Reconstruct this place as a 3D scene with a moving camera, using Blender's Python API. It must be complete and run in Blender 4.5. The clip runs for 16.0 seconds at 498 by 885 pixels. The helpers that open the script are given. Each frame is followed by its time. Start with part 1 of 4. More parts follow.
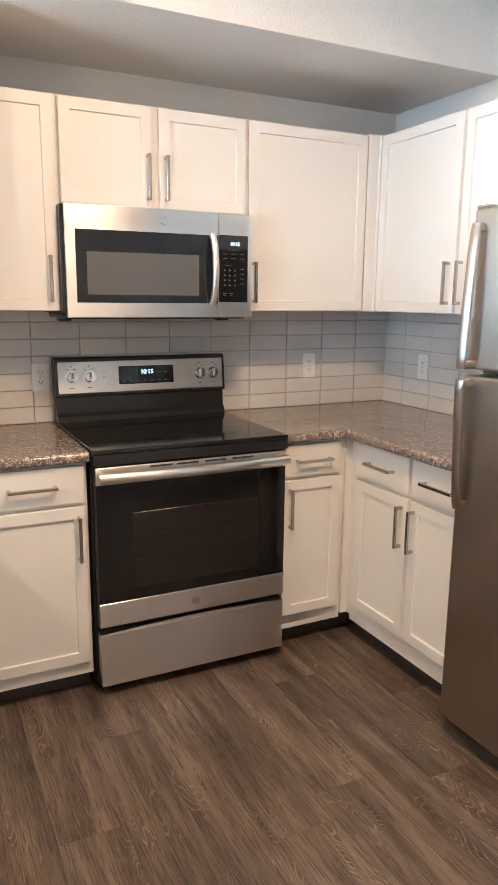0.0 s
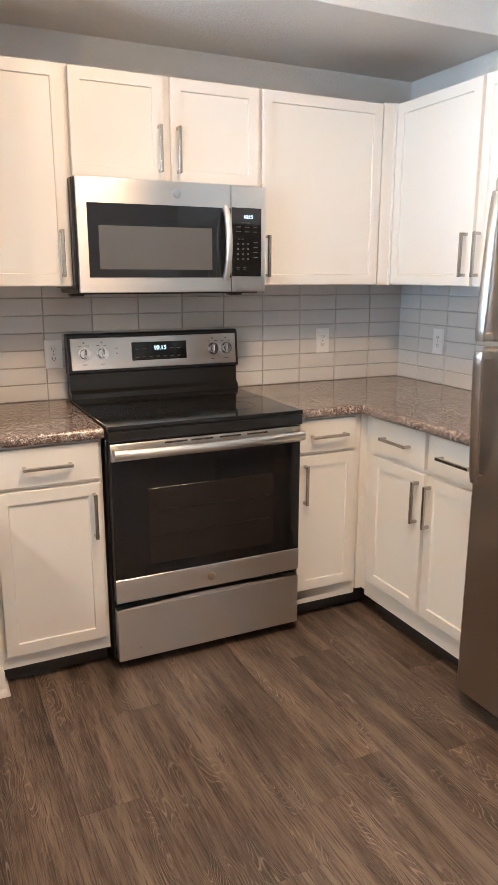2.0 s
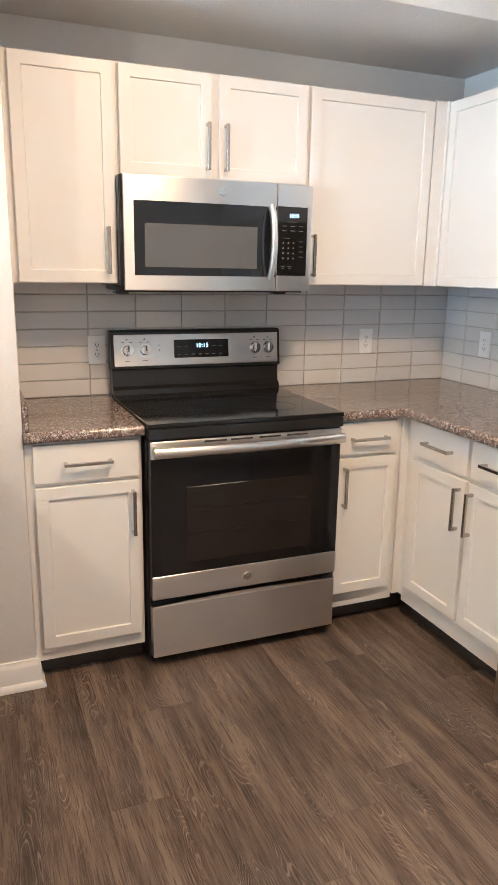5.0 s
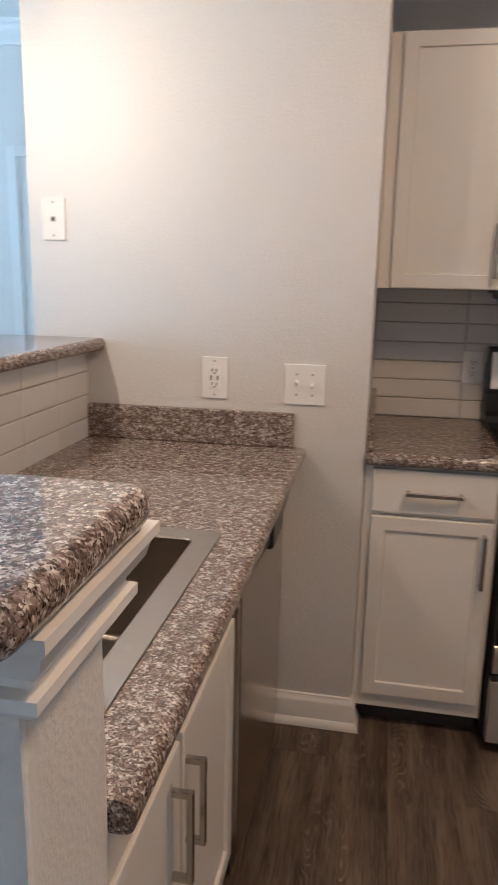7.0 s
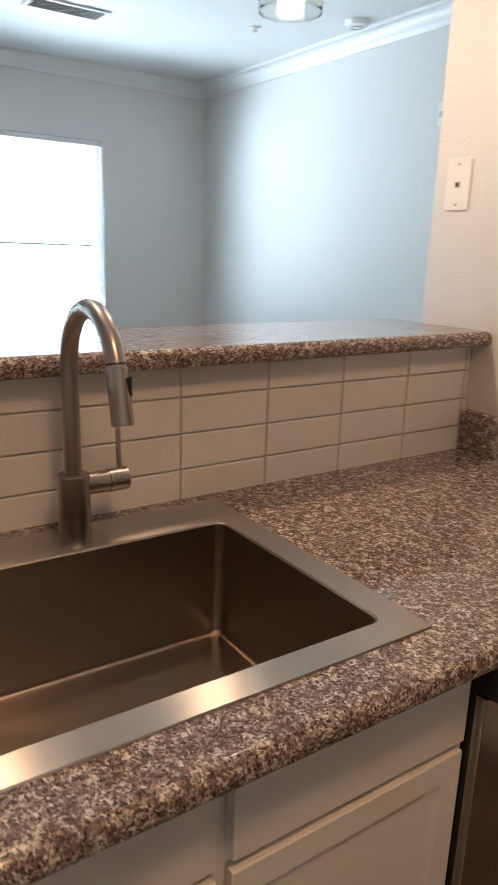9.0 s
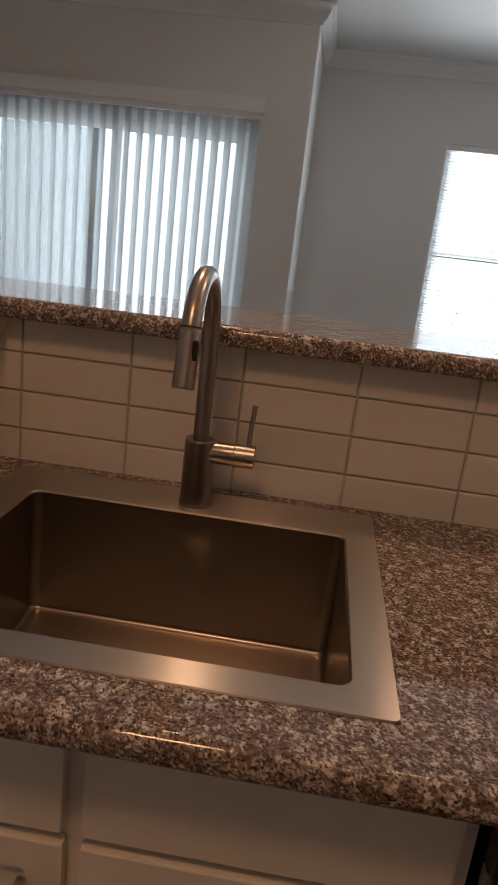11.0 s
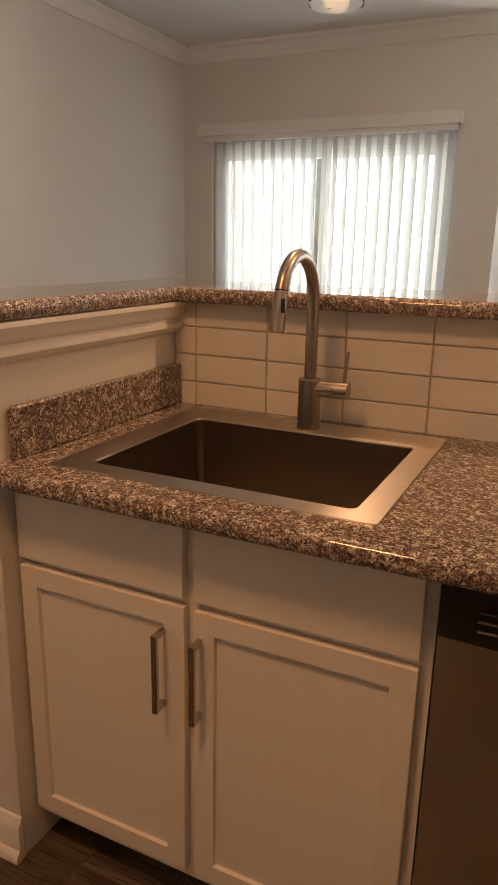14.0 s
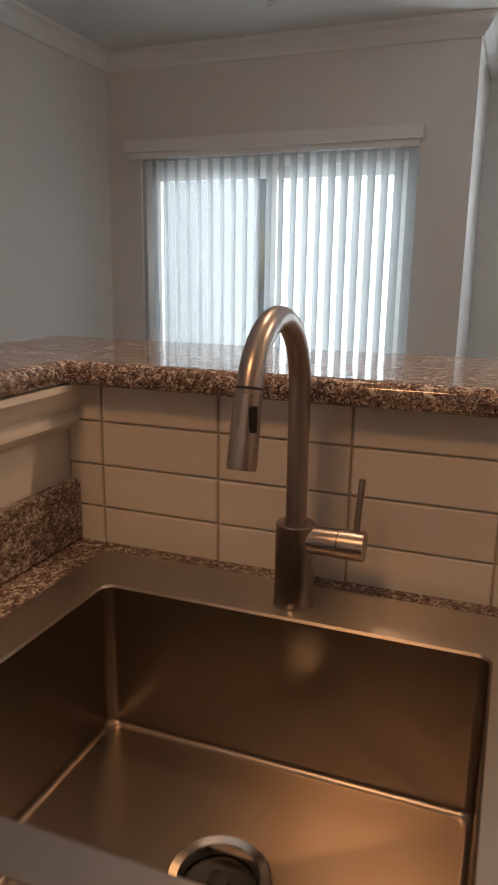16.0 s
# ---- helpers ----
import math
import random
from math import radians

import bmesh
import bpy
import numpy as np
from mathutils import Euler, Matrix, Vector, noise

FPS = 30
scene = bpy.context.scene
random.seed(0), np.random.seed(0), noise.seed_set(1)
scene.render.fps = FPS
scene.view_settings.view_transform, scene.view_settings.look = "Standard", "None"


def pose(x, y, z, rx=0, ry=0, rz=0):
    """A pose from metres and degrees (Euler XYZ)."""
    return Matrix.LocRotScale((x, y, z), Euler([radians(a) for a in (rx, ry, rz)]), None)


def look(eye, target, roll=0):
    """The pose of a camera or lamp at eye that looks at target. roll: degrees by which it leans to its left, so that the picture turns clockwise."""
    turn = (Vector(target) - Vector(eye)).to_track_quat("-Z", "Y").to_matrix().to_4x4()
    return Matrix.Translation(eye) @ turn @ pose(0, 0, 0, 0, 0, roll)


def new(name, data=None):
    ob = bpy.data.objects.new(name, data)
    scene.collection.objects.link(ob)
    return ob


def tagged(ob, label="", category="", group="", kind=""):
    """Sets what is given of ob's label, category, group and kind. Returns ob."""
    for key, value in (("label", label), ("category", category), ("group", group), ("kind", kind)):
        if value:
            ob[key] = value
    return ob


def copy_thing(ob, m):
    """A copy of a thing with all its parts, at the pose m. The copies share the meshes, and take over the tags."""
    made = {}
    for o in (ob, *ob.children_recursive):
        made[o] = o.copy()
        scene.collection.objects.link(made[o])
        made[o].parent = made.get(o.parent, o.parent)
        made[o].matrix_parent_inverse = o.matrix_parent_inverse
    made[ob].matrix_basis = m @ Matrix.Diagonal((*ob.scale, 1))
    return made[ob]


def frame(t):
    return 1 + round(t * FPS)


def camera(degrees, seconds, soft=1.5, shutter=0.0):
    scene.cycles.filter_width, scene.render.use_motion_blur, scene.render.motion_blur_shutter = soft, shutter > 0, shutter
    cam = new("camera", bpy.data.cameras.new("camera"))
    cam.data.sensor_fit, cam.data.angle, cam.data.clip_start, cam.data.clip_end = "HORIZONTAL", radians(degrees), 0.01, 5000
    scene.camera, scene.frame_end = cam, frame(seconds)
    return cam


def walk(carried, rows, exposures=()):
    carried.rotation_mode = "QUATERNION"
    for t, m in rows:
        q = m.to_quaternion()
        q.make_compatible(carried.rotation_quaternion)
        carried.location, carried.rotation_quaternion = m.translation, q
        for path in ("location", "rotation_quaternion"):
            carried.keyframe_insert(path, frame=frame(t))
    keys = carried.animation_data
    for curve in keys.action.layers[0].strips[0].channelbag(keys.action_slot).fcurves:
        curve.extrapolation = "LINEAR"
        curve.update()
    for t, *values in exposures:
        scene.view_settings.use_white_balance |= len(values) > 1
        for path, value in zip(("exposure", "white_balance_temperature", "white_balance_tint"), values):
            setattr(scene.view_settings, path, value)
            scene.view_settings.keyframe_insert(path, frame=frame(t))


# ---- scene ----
cam = camera(39.1, 16.0, soft=1.15, shutter=0.35)
PATH = [
    (0, (-0.552, -2.984, 1.438), (0.318, -1.229, 1.033), 0.6),
    (0.5, (-0.55, -2.984, 1.452), (0.328, -1.238, 1.025), 0.8),
    (1, (-0.548, -2.981, 1.443), (0.309, -1.233, 0.983), 1.0),
    (1.5, (-0.558, -2.967, 1.437), (0.276, -1.212, 0.96), 0.5),
    (2, (-0.562, -2.965, 1.424), (0.277, -1.209, 0.959), 0.1),
    (2.5, (-0.556, -2.971, 1.44), (0.243, -1.2, 0.969), 0.9),
    (3, (-0.567, -2.966, 1.433), (0.191, -1.176, 0.961), 1.4),
    (5.5, (-0.562, -2.931, 1.443), (0.164, -1.132, 0.958), 0.7),
    (6, (-0.543, -2.875, 1.403), (0.009, -1.014, 0.924), 0.4),
    (6.5, (-0.449, -2.756, 1.421), (-0.236, -0.826, 0.943), 0.7),
    (7, (-0.377, -2.659, 1.391), (-0.728, -0.741, 0.946), 1.2),
    (7.5, (-0.327, -2.528, 1.374), (-0.9, -0.671, 0.899), 0.4),
    (8, (-0.285, -2.348, 1.385), (-1.225, -0.65, 0.899), 1.5),
    (8.5, (-0.244, -2.241, 1.394), (-1.466, -0.748, 0.865), 0.1),
    (9, (-0.109, -2.078, 1.386), (-1.704, -0.991, 0.862), 1.9),
    (9.5, (-0.019, -1.949, 1.387), (-1.797, -1.212, 0.844), -0.6),
    (10, (-0.092, -1.8, 1.374), (-1.972, -1.404, 0.819), 3.3),
    (12.5, (0.189, -1.246, 1.351), (-1.637, -1.883, 0.841), 2.4),
    (13, (0.293, -1.176, 1.345), (-1.494, -1.895, 0.807), 1.5),
    (13.5, (0.33, -1.143, 1.333), (-1.426, -1.931, 0.788), 0.8),
    (14, (0.32, -1.152, 1.322), (-1.417, -1.982, 0.779), 1.1),
    (14.5, (0.256, -1.194, 1.324), (-1.508, -1.966, 0.782), 0.2),
    (15, (0.075, -1.27, 1.336), (-1.707, -2.03, 0.837), -1.4),
    (15.5, (-0.121, -1.343, 1.358), (-1.904, -2.133, 0.915), -0.3),
    (16, (-0.319, -1.458, 1.351), (-2.137, -2.144, 0.878), 0.8),
]
# the camera closes down as it turns to the bright windows, and its white balance warms
EXPOSURES = [(0.0, -0.2, 5000, -2), (5.8, -0.05, 4800, -3), (6.6, -0.75, 4850, -2), (7.2, -1.5, 5000, 3), (8.5, -1.75, 5750, 6), (9.2, -1.6, 5950, 7),
             (9.6, -2.4, 5950, 12), (10.2, -2.8, 6050, 15), (12.3, -2.12, 8600, 22), (14.0, -1.8, 8900, 22), (15.0, -1.85, 7900, 19), (16.0, -2.25, 7100, 18)]
walk(cam, [(t, look(eye, target, roll)) for t, eye, target, roll in PATH], EXPOSURES)

# ---- world and lights ----
world = bpy.data.worlds.new("sky")
scene.world = world
world.use_nodes = True
wn = world.node_tree.nodes
sky = wn.new("ShaderNodeTexSky")
sky.sky_type = "NISHITA"
sky.sun_disc = False
sky.sun_elevation, sky.sun_rotation = radians(48), radians(200)
wn["Background"].inputs["Strength"].default_value = 0.12
world.node_tree.links.new(sky.outputs["Color"], wn["Background"].inputs["Color"])


def lamp(name, kind, m, energy, color, size=(0.1, 0.1)):
    data = bpy.data.lights.new(name, kind)
    data.energy, data.color = energy, color
    if kind == "AREA":
        data.shape, data.size, data.size_y = "RECTANGLE", size[0], size[1]
    elif kind == "SUN":
        data.angle = size[0]
    else:
        data.shadow_soft_size = size[0]
    ob = new(name, data)
    ob.matrix_world = m
    return ob


WARM, AMBER, DAY = (1.0, 0.64, 0.38), (1.0, 0.535, 0.25), (0.79, 0.92, 1.0)
lamp("sun", "SUN", look((0, 0, 8), (2.3, 4.0, 0)), 1.2, (1.0, 0.95, 0.88), (radians(10),))
lamp("patio_daylight", "AREA", look((-7.35, -2.45, 1.55), (0, -2.45, 1.55)), 2300, (0.72, 0.88, 1.0), (3.0, 3.1))
lamp("window_daylight", "AREA", look((-5.95, -0.31, 1.42), (0, -0.31, 1.45)), 500, DAY, (1.2, 1.75))
lamp("kitchen_light", "AREA", look((0.28, -1.85, 2.6), (0.28, -1.85, 0)), 58, AMBER, (0.34, 0.34))
PENDANTS = ((-1.375, -1.15), (-1.375, -1.765))
for px, py in PENDANTS:
    lamp("pendant_bulb_light", "POINT", pose(px, py, 1.915), 27, WARM, (0.022,))


# ---- materials ----
class Mat:
    """A node material under construction."""

    def __init__(self, name, rough=0.5, metal=0.0, spec=0.5):
        self.m = bpy.data.materials.new(name)
        self.m.use_nodes = True
        self.t = self.m.node_tree
        self.b = self.t.nodes["Principled BSDF"]
        self.b.inputs["Roughness"].default_value = rough
        self.b.inputs["Metallic"].default_value = metal
        self.b.inputs["Specular IOR Level"].default_value = spec
        self.co = self.t.nodes.new("ShaderNodeTexCoord").outputs["Object"]

    def put(self, socket, value):
        if isinstance(value, bpy.types.NodeSocket):
            self.t.links.new(value, socket)
        else:
            socket.default_value = value

    def scaled(self, s, co=None):
        n = self.t.nodes.new("ShaderNodeMapping")
        n.inputs["Scale"].default_value = s
        self.t.links.new(co or self.co, n.inputs["Vector"])
        return n.outputs["Vector"]

    def noise(self, scale, detail=4.0, rough=0.5, co=None, distort=0.0):
        n = self.t.nodes.new("ShaderNodeTexNoise")
        n.inputs["Scale"].default_value, n.inputs["Detail"].default_value = scale, detail
        n.inputs["Roughness"].default_value, n.inputs["Distortion"].default_value = rough, distort
        self.t.links.new(co or self.co, n.inputs["Vector"])
        return n.outputs["Fac"]

    def voronoi(self, scale, out="Color", co=None, feature="F1"):
        n = self.t.nodes.new("ShaderNodeTexVoronoi")
        n.feature = feature
        n.inputs["Scale"].default_value = scale
        self.t.links.new(co or self.co, n.inputs["Vector"])
        return n.outputs[out]

    def ramp(self, fac, *stops):
        n = self.t.nodes.new("ShaderNodeValToRGB")
        e = n.color_ramp.elements
        while len(e) < len(stops):
            e.new(0.5)
        for k, (p, c) in zip(e, stops):
            k.position = p
            k.color = (*c, 1) if isinstance(c, tuple) else (c, c, c, 1)
        self.t.links.new(fac, n.inputs["Fac"])
        return n.outputs["Color"]

    def mix(self, fac, a, b, how="MIX"):
        n = self.t.nodes.new("ShaderNodeMix")
        n.data_type, n.blend_type = "RGBA", how
        self.put(n.inputs["Factor"], fac)
        for sock, v in ((n.inputs["A"], a), (n.inputs["B"], b)):
            self.put(n.inputs[6] if sock.name == "A" else n.inputs[7], (*v, 1) if isinstance(v, tuple) else v)
        return n.outputs[2]

    def math(self, op, a, b=0.0):
        n = self.t.nodes.new("ShaderNodeMath")
        n.operation = op
        self.put(n.inputs[0], a)
        self.put(n.inputs[1], b)
        return n.outputs[0]

    def random(self):
        return self.t.nodes.new("ShaderNodeObjectInfo").outputs["Random"]

    def color(self, v):
        self.put(self.b.inputs["Base Color"], (*v, 1) if isinstance(v, tuple) else v)
        return self

    def rough(self, v):
        self.put(self.b.inputs["Roughness"], v)
        return self

    def bump(self, height, strength=0.2, distance=0.002):
        n = self.t.nodes.new("ShaderNodeBump")
        n.inputs["Strength"].default_value, n.inputs["Distance"].default_value = strength, distance
        self.t.links.new(height, n.inputs["Height"])
        self.t.links.new(n.outputs["Normal"], self.b.inputs["Normal"])
        return self


def wall_paint(name, base, peel=0.5):
    m = Mat(name, 0.62)
    m.color(m.mix(m.noise(1.3, 3), tuple(c * 0.965 for c in base), tuple(min(1, c * 1.03) for c in base)))
    m.bump(m.ramp(m.noise(120, 3, 0.55), (0.42, 0.0), (0.66, 1.0)), peel * 0.8, 0.0012)
    return m.m


WALL = wall_paint("wall_paint", (0.72, 0.70, 0.675))
CEIL = wall_paint("ceiling_paint", (0.76, 0.755, 0.74), 0.6)
TRIM = Mat("white_trim_paint", 0.34)
TRIM.color(TRIM.mix(TRIM.noise(3, 3), (0.76, 0.75, 0.73), (0.82, 0.815, 0.80)))
TRIM = TRIM.m

CAB = Mat("cabinet_paint", 0.36)
CAB.color(CAB.mix(CAB.noise(2.2, 3), (0.755, 0.73, 0.685), (0.80, 0.775, 0.73)))
CAB.bump(CAB.noise(1.0, 5, 0.6, CAB.scaled((160, 160, 14))), 0.06, 0.001)
CAB = CAB.m

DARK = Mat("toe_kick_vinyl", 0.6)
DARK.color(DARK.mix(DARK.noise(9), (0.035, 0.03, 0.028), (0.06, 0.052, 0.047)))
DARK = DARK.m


def granite(name):
    m = Mat(name, 0.14)
    warp = m.t.nodes.new("ShaderNodeTexNoise")
    warp.inputs["Scale"].default_value = 60
    m.t.links.new(m.co, warp.inputs["Vector"])
    add = m.t.nodes.new("ShaderNodeVectorMath")
    add.operation = "MULTIPLY_ADD"
    m.t.links.new(warp.outputs["Color"], add.inputs[0])
    add.inputs[1].default_value = (0.010, 0.010, 0.010)
    m.t.links.new(m.co, add.inputs[2])
    co = add.outputs[0]
    sep = m.t.nodes.new("ShaderNodeSeparateColor")
    m.t.links.new(m.voronoi(310, "Color", co), sep.inputs["Color"])
    # brown ground, cream feldspar in ragged clusters, black mica flecks
    ground = m.ramp(m.math("ADD", m.math("MULTIPLY", sep.outputs[1], 0.5), m.math("MULTIPLY", m.noise(170, 3, 0.6), 0.5)),
                    (0.25, (0.072, 0.050, 0.044)), (0.45, (0.150, 0.106, 0.092)), (0.65, (0.25, 0.187, 0.165)), (0.8, (0.37, 0.30, 0.265)))
    cluster = m.math("ADD", m.math("MULTIPLY", m.noise(78, 4, 0.70, co), 0.80), m.math("MULTIPLY", sep.outputs[0], 0.20))
    cream = m.ramp(cluster, (0.515, 0.0), (0.595, 1.0))
    pale = m.mix(sep.outputs[2], (0.40, 0.345, 0.305), (0.77, 0.715, 0.65))
    c = m.mix(m.math("MULTIPLY", cream, 0.92), ground, pale)
    fleck = m.ramp(m.noise(330, 2, 0.5, co), (0.365, 1.0), (0.42, 0.0))
    c = m.mix(fleck, c, (0.028, 0.023, 0.022))
    clump = m.ramp(m.noise(120, 3, 0.6), (0.34, 1.0), (0.40, 0.0))
    c = m.mix(m.math("MULTIPLY", clump, 0.7), c, (0.055, 0.036, 0.031))
    m.color(c)
    m.rough(m.ramp(m.noise(14, 3), (0.3, 0.05), (0.8, 0.11)))
    return m.m


GRANITE = granite("speckled_granite")


def brushed(name, base, rough, axis, across=None, vary=1.0, grain=0.75):
    m = Mat(name, rough, 1.0)
    s = [420.0, 420.0, 420.0]
    s[axis] = 6.0
    streak = m.noise(1.0, 4, 0.6, m.scaled(tuple(s)))
    m.color(m.mix(streak, tuple(c * (1 - 0.04 * vary) for c in base), tuple(min(1, c * (1 + 0.03 * vary)) for c in base)))
    m.rough(m.ramp(streak, (0.2, rough - 0.03 * vary), (0.8, rough + 0.04 * vary)))
    m.bump(streak, 0.015 * vary, 0.0003)
    if across:
        way = m.t.nodes.new("ShaderNodeCombineXYZ")
        for k in range(3):
            way.inputs[k].default_value = across[k]
        m.b.inputs["Anisotropic"].default_value = grain
        m.t.links.new(way.outputs[0], m.b.inputs["Tangent"])
    return m.m


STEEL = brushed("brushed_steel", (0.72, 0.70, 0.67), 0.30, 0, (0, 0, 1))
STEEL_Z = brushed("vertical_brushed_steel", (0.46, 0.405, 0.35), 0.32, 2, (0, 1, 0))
# bowl steel darker than the rim's: the dim kitchen's reflection is in its colour
SINK = brushed("shaded_satin_sink_steel", (0.37, 0.325, 0.285), 0.29, 1, None, 0.06)
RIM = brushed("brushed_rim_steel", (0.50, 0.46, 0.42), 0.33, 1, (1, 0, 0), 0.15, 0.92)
NICKEL = brushed("brushed_nickel", (0.37, 0.33, 0.305), 0.30, 2)
PULL = brushed("satin_nickel_pull", (0.50, 0.47, 0.43), 0.25, 2)

CHROME = Mat("chrome", 0.12, 1.0)
CHROME.color(CHROME.mix(CHROME.noise(40), (0.70, 0.69, 0.68), (0.78, 0.77, 0.76)))
CHROME = CHROME.m
BLACK = Mat("black_enamel", 0.28)
BLACK.color(BLACK.mix(BLACK.noise(6), (0.009, 0.009, 0.009), (0.016, 0.015, 0.015)))
BLACK = BLACK.m
GLASS_BLACK = Mat("black_ceramic_glass", 0.06)
GLASS_BLACK.color(GLASS_BLACK.mix(GLASS_BLACK.noise(5), (0.006, 0.006, 0.007), (0.011, 0.011, 0.012)))
GLASS_BLACK.rough(GLASS_BLACK.ramp(GLASS_BLACK.noise(7, 4), (0.35, 0.05), (0.75, 0.13)))
GLASS_BLACK = GLASS_BLACK.m
SMOKED = Mat("smoked_oven_window", 0.09)
SMOKED.color(SMOKED.mix(SMOKED.noise(4), (0.015, 0.0125, 0.012), (0.022, 0.018, 0.017)))
SMOKED = SMOKED.m
MESHED = Mat("microwave_window_screen", 0.16)
MESHED.color(MESHED.mix(MESHED.voronoi(900, "Distance"), (0.075, 0.073, 0.07), (0.12, 0.116, 0.11)))
MESHED = MESHED.m
PLASTIC = Mat("white_plastic", 0.32)
PLASTIC.color(PLASTIC.mix(PLASTIC.noise(14), (0.83, 0.82, 0.80), (0.87, 0.86, 0.84)))
PLASTIC = PLASTIC.m
SLOT = Mat("dark_slot", 0.6).color((0.03, 0.028, 0.026)).m
PRINT = Mat("grey_print", 0.5).color((0.35, 0.35, 0.34)).m
DIM = Mat("dim_display_print", 0.5).color((0.13, 0.13, 0.128)).m
INK = Mat("dark_print", 0.5).color((0.08, 0.075, 0.07)).m

TILE = Mat("glazed_ceramic_tile", 0.16)
TILE.color(TILE.mix(TILE.random(), (0.65, 0.635, 0.61), (0.70, 0.685, 0.66)))
TILE.bump(TILE.noise(9, 2), 0.12, 0.004)
TILE = TILE.m
GROUT = Mat("grey_grout", 0.85)
GROUT.color(GROUT.mix(GROUT.noise(30), (0.44, 0.425, 0.40), (0.52, 0.50, 0.475)))
GROUT.bump(GROUT.noise(300), 0.3, 0.001)
GROUT = GROUT.m


def vinyl():
    m = Mat("dark_oak_vinyl_plank", 0.42)
    off = m.t.nodes.new("ShaderNodeCombineXYZ")
    r = m.random()
    m.t.links.new(m.math("MULTIPLY", r, 37.0), off.inputs[0])
    m.t.links.new(m.math("MULTIPLY", r, 91.0), off.inputs[1])
    add = m.t.nodes.new("ShaderNodeVectorMath")
    m.t.links.new(m.co, add.inputs[0])
    m.t.links.new(off.outputs[0], add.inputs[1])
    co = add.outputs[0]
    # contour rings of flat-sawn oak, in patches, over fine straight grain
    field = m.noise(1.0, 1.6, 0.45, m.scaled((11.0, 2.1, 1), co))
    rings = m.math("SINE", m.math("MULTIPLY", field, 230.0))
    lines = m.ramp(rings, (0.55, 0.0), (0.98, 1.0))
    where = m.ramp(m.noise(1.0, 2, 0.5, m.scaled((8.0, 2.6, 1), co)), (0.50, 0.0), (0.60, 1.0))
    pores = m.ramp(m.noise(1.0, 5, 0.7, m.scaled((310, 11, 1), co)), (0.44, 0.0), (0.58, 1.0))
    broad = m.noise(1.0, 4, 0.62, m.scaled((17, 1.3, 1), co))
    base = m.ramp(broad, (0.34, (0.020, 0.014, 0.011)), (0.44, (0.047, 0.033, 0.025)), (0.54, (0.088, 0.064, 0.048)), (0.64, (0.150, 0.115, 0.089)))
    base = m.mix(m.math("MULTIPLY", pores, 0.50), base, (0.165, 0.122, 0.094))
    dark = m.ramp(m.noise(1.0, 3, 0.6, m.scaled((210, 7, 1), co)), (0.40, 1.0), (0.46, 0.0))
    base = m.mix(m.math("MULTIPLY", dark, 0.72), base, (0.024, 0.016, 0.013))
    base = m.mix(m.math("MULTIPLY", m.math("MULTIPLY", m.math("MULTIPLY", lines, where), m.ramp(m.noise(1.0, 3, 0.6, m.scaled((90, 16, 1), co)), (0.38, 0.25), (0.60, 1.0))), 0.66), base, (0.26, 0.208, 0.170))
    tone = m.ramp(r, (0.0, 1.0), (1.0, 1.34))
    m.color(m.mix(1.0, base, tone, "MULTIPLY"))
    m.rough(m.ramp(pores, (0.0, 0.36), (1.0, 0.5)))
    m.bump(pores, 0.18, 0.0008)
    return m.m


VINYL = vinyl()
SEAM = Mat("plank_seam", 0.8).color((0.02, 0.016, 0.014)).m

def blind_vinyl(name, through_light, tone):
    m = Mat(name, 0.45)
    m.color(tone)
    thin = m.t.nodes.new("ShaderNodeBsdfTranslucent")
    thin.inputs["Color"].default_value = (0.86, 0.89, 0.90, 1)
    both = m.t.nodes.new("ShaderNodeMixShader")
    both.inputs[0].default_value = through_light
    m.t.links.new(m.b.outputs[0], both.inputs[1])
    m.t.links.new(thin.outputs[0], both.inputs[2])
    m.t.links.new(both.outputs[0], m.t.nodes["Material Output"].inputs["Surface"])
    return m.m


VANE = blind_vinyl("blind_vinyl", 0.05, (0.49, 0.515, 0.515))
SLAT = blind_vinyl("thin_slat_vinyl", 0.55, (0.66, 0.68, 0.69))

PANE = Mat("clear_glass", 0.02)
PANE.b.inputs["Transmission Weight"].default_value = 1.0
PANE.b.inputs["IOR"].default_value = 1.45
PANE.color((0.96, 0.98, 0.98))
PANE = PANE.m


def glow(name, color, strength):
    m = Mat(name)
    m.b.inputs["Emission Color"].default_value = (*color, 1)
    m.b.inputs["Emission Strength"].default_value = strength
    m.color((0.8, 0.8, 0.8))
    return m.m


BULB = glow("lit_bulb", (1.0, 0.80, 0.58), 40.0)
DIFFUSER = glow("lit_diffuser", (1.0, 0.80, 0.58), 3.0)
DIGITS = glow("display_digits", (0.72, 0.9, 1.0), 3.2)
SIDING = wall_paint("patio_stucco", (0.042, 0.052, 0.049), 0.8)
GROUND = Mat("pale_concrete", 0.8)
GROUND.color(GROUND.mix(GROUND.noise(2, 6), (0.32, 0.31, 0.29), (0.42, 0.41, 0.39)))
GROUND = GROUND.m


